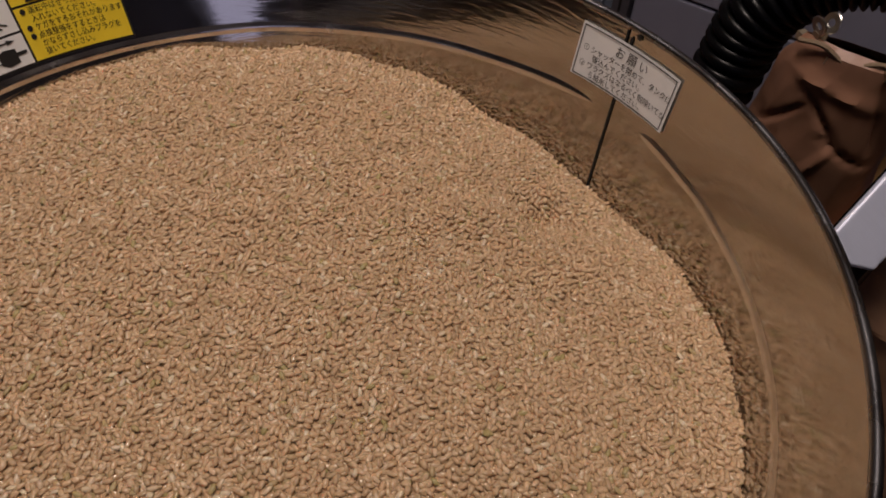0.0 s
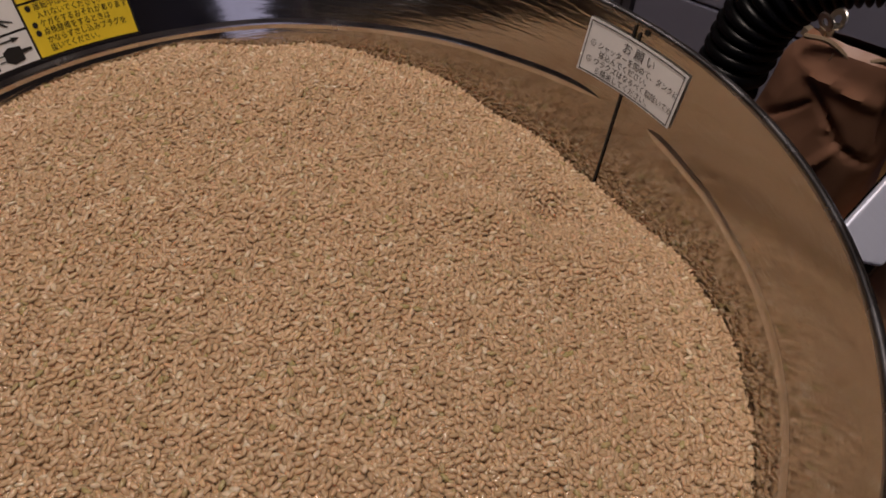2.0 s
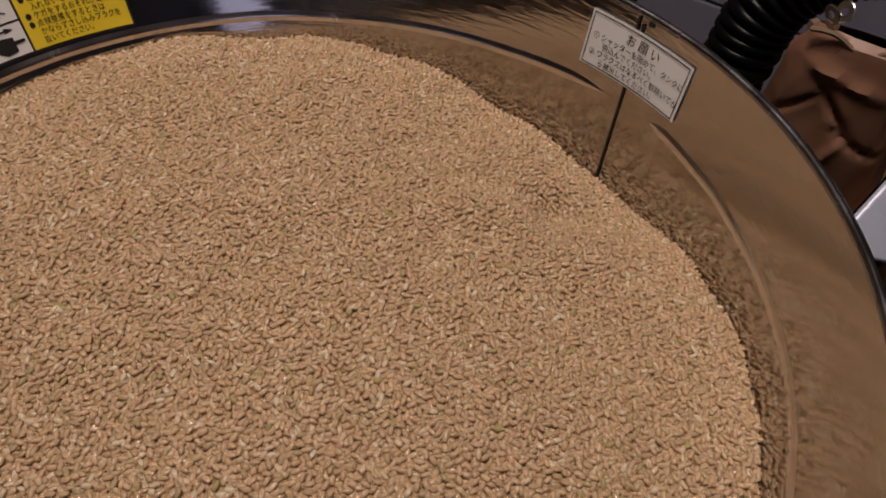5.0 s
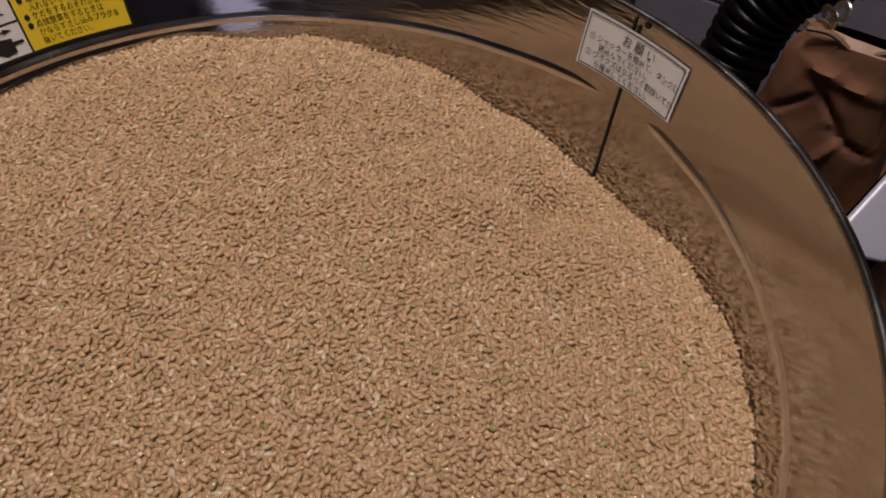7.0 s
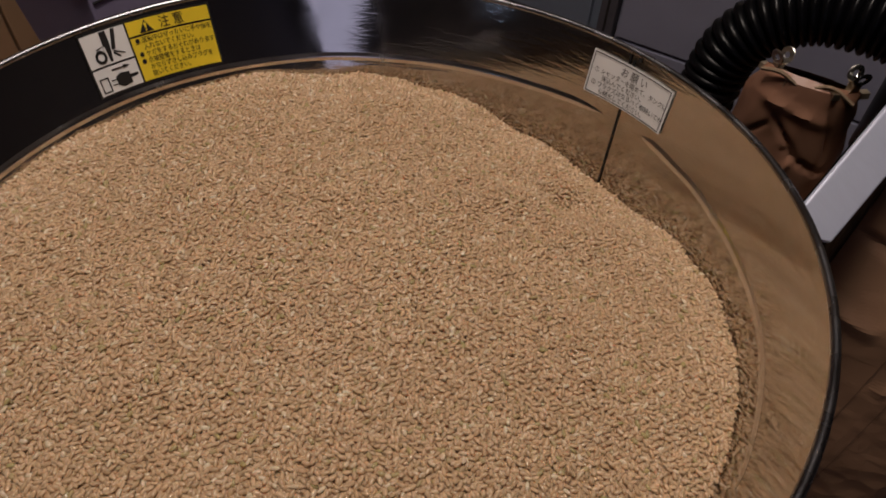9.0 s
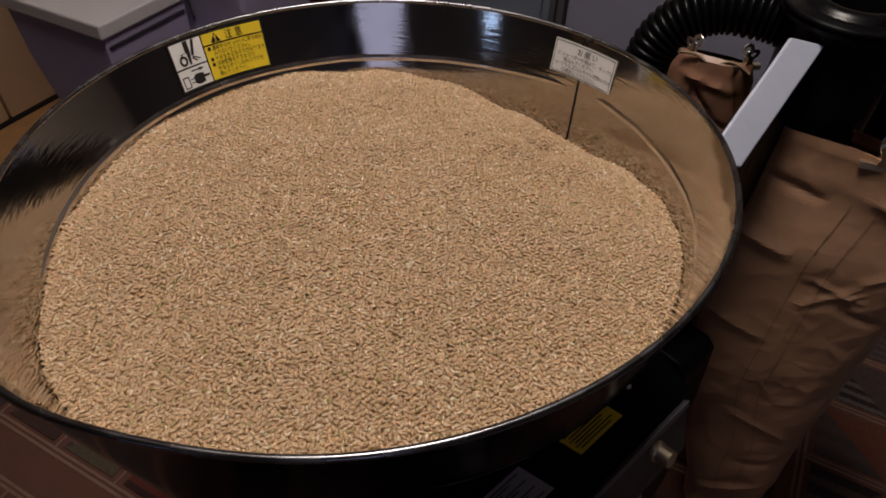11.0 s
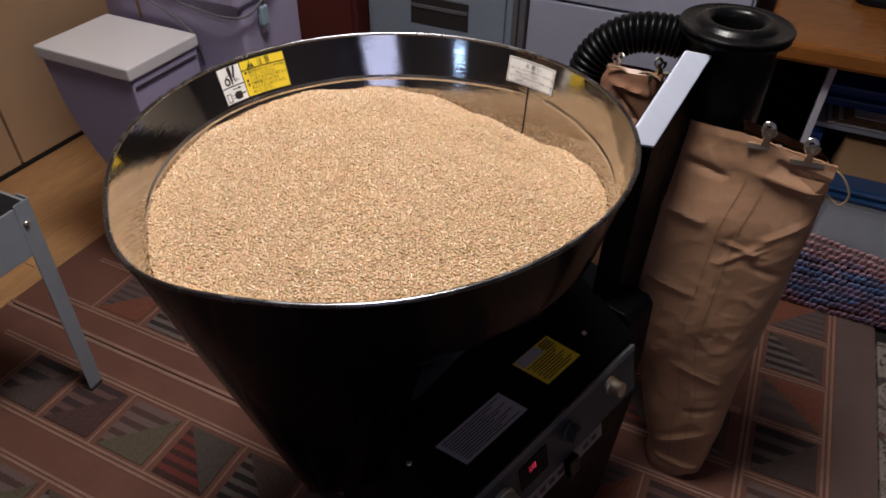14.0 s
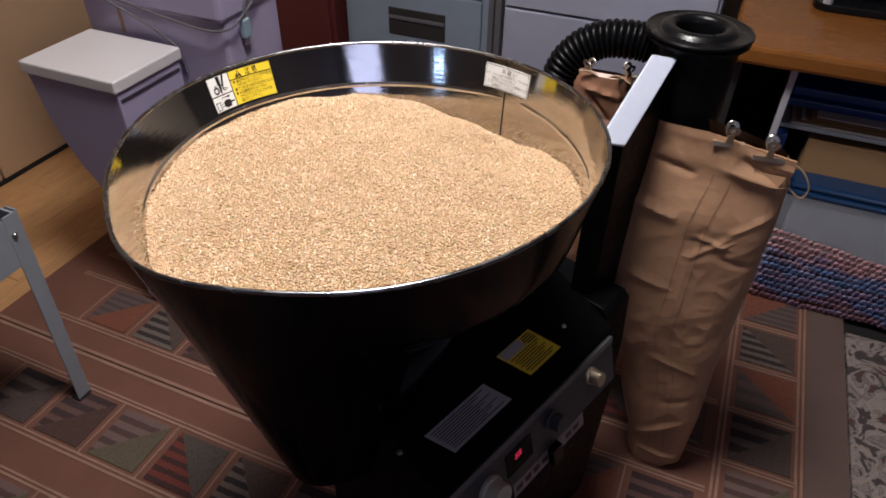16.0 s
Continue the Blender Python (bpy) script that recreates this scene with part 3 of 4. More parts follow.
# ---- brown rice ----


def rice_edge(a):
    """Height at which the rice meets the steel, going round."""
    d = math.degrees(a) % 360
    return lerp_keys([(0, 0.862), (21, 0.8635), (35, 0.8605), (48, 0.852), (62, 0.840), (73, 0.8405), (87, 0.850), (106, 0.868), (128, 0.8788), (155, 0.8857), (180, 0.8868), (205, 0.8885), (232, 0.8915), (270, 0.884), (320, 0.870), (360, 0.862)], d)[0]


def rice_height(x, y):
    a, r = math.atan2(y, x), math.hypot(x, y)
    ze = rice_edge(a)
    q = min(1.0, r / wall_radius(a, ze))
    z = ze * q * q + (1 - q * q) * 0.883 + 0.016 * (1 - q**4)
    pit = lambda cx, cy, w, h: h * math.exp(-((x - cx) ** 2 + (y - cy) ** 2) / w**2)
    along = (x - 0.028) * 0.97 + (y - 0.142) * 0.24
    off = -(x - 0.028) * 0.24 + (y - 0.142) * 0.97
    crest = 0.007 * math.exp(-(((along - 0.028) / 0.034) ** 2)) * math.exp(-((off / (0.012 if off > 0 else 0.026)) ** 2))
    z += pit(0.085, 0.187, 0.016, -0.017) + crest + pit(0.128, 0.122, 0.050, -0.007) + pit(0.165, 0.100, 0.05, -0.003)
    return z + 0.0036 * noise.noise((x * 16, y * 16, 0.3)) + 0.0012 * noise.noise((x * 45, y * 45, 1.3))


def rice_pile():
    pile = thing("brown_rice", "heap of loose pale tan brown rice filling the steel hopper", "rice", kind="stuff")
    rows = []
    for i in range(41):
        row = []
        for a in ANG:
            q = max(0.002, i / 40)
            r = q * (wall_radius(a, rice_edge(a)) - 0.0005)
            x, y = r * math.cos(a), r * math.sin(a)
            row.append((x, y, rice_height(x, y) - 0.0018))
        rows.append(row)
    tagged(part("rice_bed", grid_bm(rows, close_u=True), RICE_BED, pile, "", True), kind="stuff")
    rng = np.random.default_rng(4)
    places = []
    for layer, step in enumerate((0.0041, 0.0037, 0.0034)):
        n = int(0.32 / (step * 0.87))
        for iy in range(-n, n + 1):
            for ix in range(-n, n + 1):
                x = (ix + 0.5 * (iy % 2)) * step + layer * 0.0017
                y = iy * step * 0.87 + layer * 0.001
                if math.hypot(x, y) < 0.32:
                    places.append((x, y, layer))
    p = np.array(places)
    p[:, :2] += rng.uniform(-0.0011, 0.0011, (len(p), 2))
    keep, zs = [], []
    for i, (x, y, layer) in enumerate(p):
        a, r = math.atan2(y, x), math.hypot(x, y)
        z = rice_height(x, y)
        if r < wall_radius(a, z) - 0.0012:
            keep.append(i)
            zs.append(z - (0.0, 0.0009, 0.0017)[int(layer)])
    p, z = p[keep], np.array(zs)
    k = len(p)
    t = [(1.0, 0.0, 0.0)] + [(cx, cr * math.cos(b), cr * math.sin(b)) for cx, cr in ((0.62, 0.80), (0.0, 1.0), (-0.62, 0.80)) for b in [2 * math.pi * j / 6 for j in range(6)]] + [(-1.0, 0.0, 0.0)]
    t = np.array(t)
    faces = [(0, 1 + j, 1 + (j + 1) % 6) for j in range(6)]
    for ringno in range(2):
        s = 1 + 6 * ringno
        for j in range(6):
            q, w = s + j, s + (j + 1) % 6
            faces += [(q, q + 6, w), (w, q + 6, w + 6)]
    faces += [(19, 13 + (j + 1) % 6, 13 + j) for j in range(6)]
    faces = np.array(faces)
    size = np.stack([rng.normal(0.00280, 0.00020, k), rng.normal(0.00152, 0.00011, k), rng.normal(0.00114, 0.00008, k)], 1)
    yaw, tilt, roll = rng.uniform(0, 2 * np.pi, k), rng.normal(0, 0.20, k), rng.uniform(-0.6, 0.6, k)
    local = t[None] * size[:, None]
    c, s = np.cos(roll)[:, None], np.sin(roll)[:, None]
    x, y, w = local[..., 0], local[..., 1] * c - local[..., 2] * s, local[..., 1] * s + local[..., 2] * c
    c, s = np.cos(tilt)[:, None], np.sin(tilt)[:, None]
    x, w = x * c + w * s, -x * s + w * c
    c, s = np.cos(yaw)[:, None], np.sin(yaw)[:, None]
    x, y = x * c - y * s, x * s + y * c
    lift = rng.normal(0, 0.00028, k)
    co = np.stack([x + p[:, 0:1], y + p[:, 1:2], w + (z + lift)[:, None]], -1).reshape(-1, 3)
    allf = (faces[None] + (np.arange(k) * len(t))[:, None, None]).reshape(-1, 3)
    mesh = bpy.data.meshes.new("rice_grains")
    mesh.vertices.add(len(co))
    mesh.vertices.foreach_set("co", co.astype(np.float32).ravel())
    mesh.loops.add(len(allf) * 3)
    mesh.loops.foreach_set("vertex_index", allf.astype(np.int32).ravel())
    mesh.polygons.add(len(allf))
    mesh.polygons.foreach_set("loop_start", np.arange(0, len(allf) * 3, 3, dtype=np.int32))
    mesh.polygons.foreach_set("use_smooth", np.ones(len(allf), dtype=bool))
    mesh.update(calc_edges=True)
    mesh.validate()
    mesh.materials.append(RICE)
    ob = new("rice_grains", mesh)
    ob.parent = pile
    tagged(ob, kind="stuff")


rice_pile()

# ---- the machine: body, chute, cyclone, hose ----
# u runs along the machine, v out to its control side
U, V = Vector((0.329, 0.944, 0)), Vector((0.944, -0.329, 0))
BODY = Matrix(((V.x, U.x, 0, 0), (V.y, U.y, 0, 0), (0, 0, 1, 0), (0, 0, 0, 1)))


def body_section(profile, u0, u1, bevel=0.004):
    """A profile of (v, z) pairs drawn out along u."""
    m = BODY @ Matrix(((1, 0, 0, 0), (0, 0, 1, u0), (0, 1, 0, 0), (0, 0, 0, 1)))
    return prism(profile, u1 - u0, m, bevel)


part("housing", body_section([(-0.03, 0.05), (0.235, 0.05), (0.248, 0.42), (0.222, 0.525), (0.04, 0.612), (-0.03, 0.612)], -0.105, 0.335), BLACK_MATT, machine, "matt black sheet steel housing with a sloping top")
# end cover made larger; its black also fills in for shade near the bag
part("rear_cover", body_section([(-0.02, 0.05), (0.205, 0.05), (0.215, 0.42), (0.208, 0.535), (0.195, 0.548), (-0.02, 0.548)], 0.3355, 0.412), BLACK_MATT, machine, "matt black end cover, enlarged to stand in for shade beside the bag")
for cu, cv in ((-0.06, 0.0), (-0.06, 0.19), (0.29, 0.0), (0.29, 0.19)):
    q = V * cv + U * cu
    part("foot", lathe([(0.001, 0.003), (0.03, 0.003), (0.03, 0.02), (0.022, 0.055), (0.001, 0.055)], (q.x, q.y), 24), RUBBER, machine)

SLOPE = math.atan2(0.612 - 0.525, 0.222 - 0.04)


def on_slope(v, u, lift=0.0):
    """A point of the sloping top plate."""
    return V * v + U * u + Vector((0, 0, 0.525 + (0.222 - v) * math.tan(SLOPE) + lift))


def slope_label(v0, v1, u0, u1, mat, name, label):
    spot = lambda lift: lambda x, y: on_slope(v0 + (v1 - v0) * x, u0 + (u1 - u0) * y + 0.5 * (v1 - v0) * x, lift)
    return part(name, put_shapes([rect(0, 1, 0, 1)], spot(0.0015)), mat, machine, label), spot(0.0023)


warn, spot = slope_label(0.140, 0.191, 0.112, 0.194, LABEL_YELLOW, "warning_label", "yellow warning label with rows of small print")
part("label_band", put_shapes([rect(0.02, 0.30, 0.03, 0.62)], spot), LABEL_GREY, warn)
bars = [rect(0.06 + 0.07 * i, 0.10 + 0.07 * i, 0.66 - 0.02 * (i % 3), 0.94) for i in range(4)] + [rect(0.36 + 0.075 * i, 0.39 + 0.075 * i, 0.06 + 0.05 * (i % 2), 0.90 - 0.09 * (i % 3)) for i in range(8)]
tagged(part("small_print", put_shapes(bars, spot), INK, warn), kind="stuff")
plate, spot = slope_label(0.156, 0.197, -0.067, 0.062, LABEL_GREY, "rating_plate", "silver grey instruction plate with rows of fine print")
bars = [rect(0.10 + 0.085 * i, 0.135 + 0.085 * i, 0.05, 0.92 - 0.13 * (i % 3)) for i in range(10)]
tagged(part("small_print", put_shapes(bars, spot), PANEL_GREY, plate), kind="stuff")
for v, u in ((0.171, 0.255), (0.15, -0.109), (0.09, -0.07)):
    bm = bmesh.new()
    bmesh.ops.create_uvsphere(bm, u_segments=12, v_segments=6, radius=0.0045)
    bm.transform(Matrix.Translation(on_slope(v, u)) @ Matrix.Diagonal((1, 1, 0.6, 1)))
    part("screw", bm, CLIP, machine, "small bright screw head", True)

# control panel on the leaning front
P0, P1 = Vector((0.2235, 0.519)), Vector((0.2465, 0.426))


def on_panel(u, h, lift=0.0):
    """u along the front, h from 0 at the panel's top to 1 at its lower edge."""
    q = P0 + (P1 - P0) * h
    d = (P1 - P0).normalized()
    q = q + Vector((-d.y, d.x)) * lift
    return V * q.x + U * u + Vector((0, 0, q.y))


def panel_sheet(u0, u1, h0, h1, lift, thick):
    lo, hi = [on_panel(u, h, lift) for u, h in ((u0, h0), (u1, h0), (u1, h1), (u0, h1))], [on_panel(u, h, lift + thick) for u, h in ((u0, h0), (u1, h0), (u1, h1), (u0, h1))]
    bm = bmesh.new()
    a, b = [bm.verts.new(p) for p in lo], [bm.verts.new(p) for p in hi]
    bm.faces.new(a)
    bm.faces.new(b)
    for i in range(4):
        bm.faces.new((a[i], a[(i + 1) % 4], b[(i + 1) % 4], b[i]))
    bmesh.ops.recalc_face_normals(bm, faces=bm.faces)
    return bm


def dial(u, h, r, depth, mat, label, parent, name="dial"):
    c, d = on_panel(u, h, 0.006), (on_panel(u, h, 0.02) - on_panel(u, h, 0.006)).normalized()
    turn = d.to_track_quat("Z", "Y").to_matrix().to_4x4()
    bm = lathe([(0.0005, 0), (r * 1.15, 0), (r * 1.15, depth * 0.2), (r, depth * 0.3), (r * 0.92, depth), (0.0005, depth * 1.03)], (0, 0), 32)
    bm.transform(Matrix.Translation(c) @ turn)
    return part(name, bm, mat, parent, label)


panel = part("control_panel", panel_sheet(-0.10, 0.318, 0.02, 0.98, 0.001, 0.005), PANEL_GREY, machine, "dark grey control panel with dials and a red display")
part("panel_edge", panel_sheet(-0.10, 0.318, 0.0, 0.12, 0.0065, 0.0015), PANEL_TRIM, panel, "worn light grey upper strip")
dial(0.246, 0.36, 0.013, 0.024, JAW, "chrome knob", panel, "knob")
dial(0.135, 0.46, 0.015, 0.022, PANEL_GREY, "dark grey dial", panel)
dial(-0.02, 0.60, 0.021, 0.026, IVORY, "ivory dial with a raised grip", panel)
part("display", panel_sheet(0.02, 0.082, 0.3, 0.75, 0.006, 0.0015), BLACK_GLOSS, panel, "black display window")
digits = []
for i in range(3):
    x0 = i * 0.0055
    digits += [rect(x0, x0 + 0.0034, y, y + 0.0009) for y in (0, 0.0045, 0.009)] + [rect(x0 + 0.0028, x0 + 0.0035, 0.0, 0.009)]
part("display_digits", put_shapes(digits, lambda x, y: on_panel(0.040 + x, 0.50 - y / 0.0958, 0.0085)), DIGIT, panel, "glowing red digits")
part("instruction_strip", panel_sheet(0.03, 0.22, 1.02, 1.30, 0.004, 0.001), STRIP, machine, "worn pale strip of printed instructions")
strip = [rect(0.035 + 0.022 * i, 0.050 + 0.022 * i, 1.10, 1.20) for i in range(8) if i != 5]
tagged(part("small_print", put_shapes(strip, lambda x, y: on_panel(x, y, 0.0062)), MAROON, machine, "dark red print"), kind="stuff")
part("slide_switch", panel_sheet(0.118, 0.142, 1.0, 1.32, 0.006, 0.012), BLACK_PLASTIC, machine)

# column under the sloping aluminium cap
TL, TR, LR = Vector((0.273, 0.413, 0.941)), Vector((0.310, 0.436, 0.931)), Vector((0.274, 0.281, 0.849))
LL = LR + TL - TR
CN = (TR - TL).cross(LR - TR).normalized()
CN = CN if CN.z > 0 else -CN


def slab(corners, up, down, bevel):
    bm = bmesh.new()
    a, b = [bm.verts.new(p + up) for p in corners], [bm.verts.new(p + down) for p in corners]
    bm.faces.new(a)
    bm.faces.new(b)
    for i in range(len(corners)):
        j = (i + 1) % len(corners)
        bm.faces.new((a[i], a[j], b[j], b[i]))
    bmesh.ops.recalc_face_normals(bm, faces=bm.faces)
    if bevel:
        bmesh.ops.bevel(bm, geom=bm.edges[:], offset=bevel, segments=3, affect="EDGES", profile=0.5)
    return bm


part("chute_cap", slab([TL, TR, LR, LL], Vector(), -CN * 0.006, 0.0025), CHUTE_METAL, machine, "sloping pale aluminium cover of the chute")
side = [TL - CN * 0.0065, TR - CN * 0.0065, LR - CN * 0.0065, LL - CN * 0.0065]
bm = bmesh.new()
top = [bm.verts.new(p) for p in side]
low = [bm.verts.new(Vector((p.x, p.y, 0.5))) for p in side]
bm.faces.new(top)
bm.faces.new(low)
for i in range(4):
    bm.faces.new((top[i], top[(i + 1) % 4], low[(i + 1) % 4], low[i]))
bmesh.ops.recalc_face_normals(bm, faces=bm.faces)
part("chute", bm, BLACK_MATT, machine, "black steel chute rising from the housing to the cyclone")

CYC = (0.328, 0.505)
cyclone = part("cyclone", lathe([(0.045, 0.944), (0.0665, 0.944), (0.068, 0.939), (0.066, 0.80), (0.063, 0.80), (0.06, 0.934), (0.045, 0.939)], CYC), BLACK_PLASTIC, machine, "black cyclone drum over the bag's mouth", True)
part("cyclone_flange", lathe([(0.0644, 0.9435), (0.0814, 0.9435), (0.0824, 0.9445), (0.0824, 0.9485), (0.0814, 0.9495), (0.0801, 0.9505), (0.0824, 0.9518), (0.0843, 0.9535), (0.0843, 0.9565), (0.0829, 0.9582), (0.0804, 0.9585), (0.0780, 0.9570), (0.0609, 0.9575), (0.0590, 0.9592), (0.0561, 0.9628), (0.0512, 0.9652), (0.0458, 0.9654), (0.0410, 0.9635), (0.0375, 0.9595), (0.0363, 0.9520), (0.0361, 0.89)], CYC, 96), BLACK_PLASTIC, cyclone, "black flange with a rounded raised mouth", True)

hose_path = spline([(0.275, 0.515, 0.914), (0.235, 0.515, 0.918), (0.185, 0.512, 0.914), (0.145, 0.505, 0.893), (0.119, 0.497, 0.855), (0.112, 0.49, 0.80), (0.105, 0.47, 0.70), (0.12, 0.43, 0.60)], 22)
fine = []
for a, b in zip(hose_path, hose_path[1:]):
    fine += [a, a.lerp(b, 0.5)]
fine.append(hose_path[-1])
radii = [0.0275 + 0.0055 * (abs(math.sin(math.pi * i / 9.0)) ** 0.6) for i in range(len(fine))]
part("corrugated_hose", tube(fine, 0.03, 22, radii=radii), RUBBER, machine, "ribbed black rubber hose", True)

# ---- paper bags ----


def crumple(p, amount, seed):
    """Paper folds: broad flat facets that meet in creases, with faint finer ones."""
    q = Vector((p.x + seed, p.y * 1.2, p.z * 0.75))
    q = q + 0.025 * Vector((noise.noise(q * 7), noise.noise(q * 7 + Vector((5, 0, 0))), noise.noise(q * 7 + Vector((0, 5, 0)))))
    v = 0.8 * noise.noise(Vector((q.x * 3.0, q.y * 3.0, q.z * 7.5)))
    rough = 0.5 + 0.9 * max(0.0, noise.noise(Vector((q.x * 6, q.y * 6, q.z * 6 + 4))))
    for f, w in ((6.0, 1.5), (15.0, 0.8 * rough), (34.0, 0.5 * rough)):
        d, _ = noise.voronoi(q * f)
        v += w * (0.45 - min(1.0, d[1] - d[0]))
    return amount * v


def crease(p, x0, z0, x1, z1, depth, wide):
    """A sharp fold line from x0, z0 to x1, z1 that dies away at its ends."""
    dx, dz = x1 - x0, z1 - z0
    l = math.hypot(dx, dz)
    s = ((p.x - x0) * dx + (p.z - z0) * dz) / (l * l)
    off = abs((p.x - x0) * dz - (p.z - z0) * dx) / l
    if s < -0.1 or s > 1.1 or off > 0.7 * wide:
        return 0.0
    run = max(0.0, 1 - abs(2 * s - 1) ** 3) if 0 <= s <= 1 else 0.0
    return depth * run * (1 - off / (0.7 * wide)) ** 1.6


# x and z of both ends, height of the fold and its half width
FOLDS = [
    (0.275, 0.690, 0.375, 0.672, 0.006, 0.030), (0.425, 0.772, 0.524, 0.756, 0.007, 0.022), (0.44, 0.795, 0.515, 0.765, -0.005, 0.016),
    (0.398, 0.592, 0.468, 0.660, 0.0035, 0.016), (0.402, 0.648, 0.480, 0.634, 0.003, 0.014), (0.422, 0.672, 0.400, 0.595, -0.0025, 0.014),
    (0.440, 0.628, 0.475, 0.650, 0.0025, 0.009), (0.455, 0.658, 0.525, 0.712, 0.004, 0.018), (0.450, 0.615, 0.520, 0.600, -0.004, 0.018),
    (0.285, 0.545, 0.400, 0.525, 0.004, 0.030), (0.30, 0.765, 0.385, 0.752, -0.005, 0.020), (0.40, 0.10, 0.50, 0.19, 0.006, 0.025),
    (0.38, 0.36, 0.50, 0.33, 0.003, 0.030), (0.44, 0.23, 0.52, 0.27, -0.004, 0.022), (0.41, 0.06, 0.52, 0.05, 0.005, 0.02),
]


def bag_skin(keys, z0, z1, rows, cols, amount, seed, folds=(), sag=0.0):
    """keys: height, left edge, right edge, middle y, half depth, squareness."""
    out = []
    for i in range(rows + 1):
        z = z0 + (z1 - z0) * i / rows
        xl, xr, yc, d, k = lerp_keys(keys, z)
        row = []
        for j in range(cols):
            a = 2 * math.pi * j / cols
            c, s = math.cos(a), math.sin(a)
            e = 2 / k
            px = (xl + xr) / 2 + (xr - xl) / 2 * math.copysign(abs(c) ** e, c)
            py = yc + d * math.copysign(abs(s) ** e, s)
            n = Vector((c / max(0.05, xr - xl), s / max(0.05, 2 * d), 0)).normalized()
            p = Vector((px, py, z - sag * max(0.0, px - 0.385) * (z / z1) ** 6))
            front = max(0.0, -n.y)
            row.append(p + n * (crumple(p, amount, seed) + front * sum(crease(p, *f) for f in folds)))
        out.append(row)
    return grid_bm(out, close_u=True)


def bulldog_clip(name, at, yaw, label, size=1.0):
    clip = thing(name, label, "clip", "clips on the bag")
    m = pose(*at, 0, 0, yaw) @ Matrix.Scale(size, 4)
    jaw = [(-0.0055, -0.006), (-0.0043, -0.0062), (-0.0030, 0.000), (0.0030, 0.000), (0.0043, -0.0062), (0.0055, -0.006), (0.0044, 0.0018), (-0.0044, 0.0018)]
    part("jaw", prism(jaw, 0.048, m @ pose(-0.024, 0, 0, 90, 0, 90), 0), JAW, clip, "dull nickel jaw")
    for s in (-1, 1):
        lever = prism([(-0.0065, -0.010), (0.0065, -0.010), (0.0040, 0.006), (-0.0040, 0.006)], 0.0012, m @ pose(0, 0.0052 * s, 0.010, 90 - 8 * s, 0, 0), 0)
        lever = part("lever", lever, JAW, clip)
        bm = lathe([(0.0045, -0.001), (0.0098, -0.001), (0.0108, 0), (0.0098, 0.001), (0.0045, 0.001), (0.0038, 0), (0.0045, -0.001)], (0, 0), 28)
        bm.transform(m @ pose(0, 0.0075 * s, 0.0235, 90 - 15 * s, 0, 0))
        part("ring_handle", bm, CLIP, lever, "", True)
    return clip


def front_bag():
    bag = thing("paper_rice_bag", "creased brown kraft paper bag hanging from the cyclone to the rug", "paper bag")
    keys = [(0.0, 0.415, 0.494, 0.432, 0.040, 3.2), (0.03, 0.402, 0.520, 0.44, 0.055, 3.0), (0.25, 0.350, 0.524, 0.455, 0.080, 3.2), (0.45, 0.268, 0.522, 0.46, 0.085, 3.4), (0.66, 0.262, 0.524, 0.462, 0.072, 3.8), (0.77, 0.290, 0.526, 0.462, 0.050, 4.2), (0.812, 0.30, 0.514, 0.443, 0.026, 3.4), (0.835, 0.30, 0.505, 0.440, 0.020, 3.0)]
    sk = bag_skin(keys, 0.0, 0.829, 230, 260, 0.0050, 3.0, FOLDS, 0.20)
    part("bag_paper", sk, KRAFT, bag)
    for du in (-0.012, 0.018):
        pts = []
        for i in range(160):
            z = 0.06 + 0.70 * i / 159
            xl, xr, yc, d, k = lerp_keys(keys, z)
            x = xl + (xr - xl) * (0.52 + 0.1 * (z - 0.4)) + du
            pts.append((x, z))
        rows = []
        for x, z in pts:
            xl, xr, yc, d, k = lerp_keys(keys, z)
            c = (x - (xl + xr) / 2) / ((xr - xl) / 2)
            y = yc - d * (1 - abs(c) ** k) ** (1 / k)
            p = Vector((x, y, z))
            y -= crumple(p, 0.0050, 3.0) + sum(crease(p, *f) for f in FOLDS) + 0.0009
            rows.append([Vector((x - 0.0006, y, z)), Vector((x + 0.0006, y, z))])
        part("bag_seam", grid_bm(rows), STITCH, bag, "stitched seam line")
    lip = []
    for z in (0.0, 0.008, 0.018, 0.027):
        lip.append([Vector((0.384 + 0.138 * q / 40, 0.4175 - 0.0015 * math.sin(z * 200) + 0.0012 * noise.noise((q * 0.21, z * 60, 3)), 0.800 - 0.020 * q / 40 + z + 0.0012 * noise.noise((q * 0.3, z * 30, 9)))) for q in range(41)])
    lip += [[p + Vector((0, 0.0035, 0)) for p in r] for r in lip[::-1]]
    part("bag_lip", grid_bm(lip), KRAFT, bag, "folded paper lip held by clips")
    flap = [[Vector((0.452 + 0.052 * s + 0.010 * r, 0.4115 + 0.004 * r - 0.003 * s * (1 - r), 0.762 + 0.016 * r - 0.010 * s * (1 - r))) for s in (0, 0.5, 1)] for r in (0, 0.5, 1)]
    flap += [[p + Vector((0, 0.0012, 0)) for p in r] for r in flap[::-1]]
    part("paper_flap", grid_bm(flap), KRAFT, bag, "folded-over flap of paper")
    loop = spline([(0.512, 0.43, 0.80), (0.535, 0.425, 0.79), (0.552, 0.42, 0.765), (0.545, 0.42, 0.745), (0.525, 0.425, 0.755), (0.505, 0.43, 0.765)], 8)
    part("bag_string", tube(loop, 0.0017, 6), STRING, bag, "twisted paper string")


front_bag()
bulldog_clip("bulldog_clip", (0.417, 0.419, 0.817), 8, "shiny steel bulldog clip pinching the kraft bag's lip")
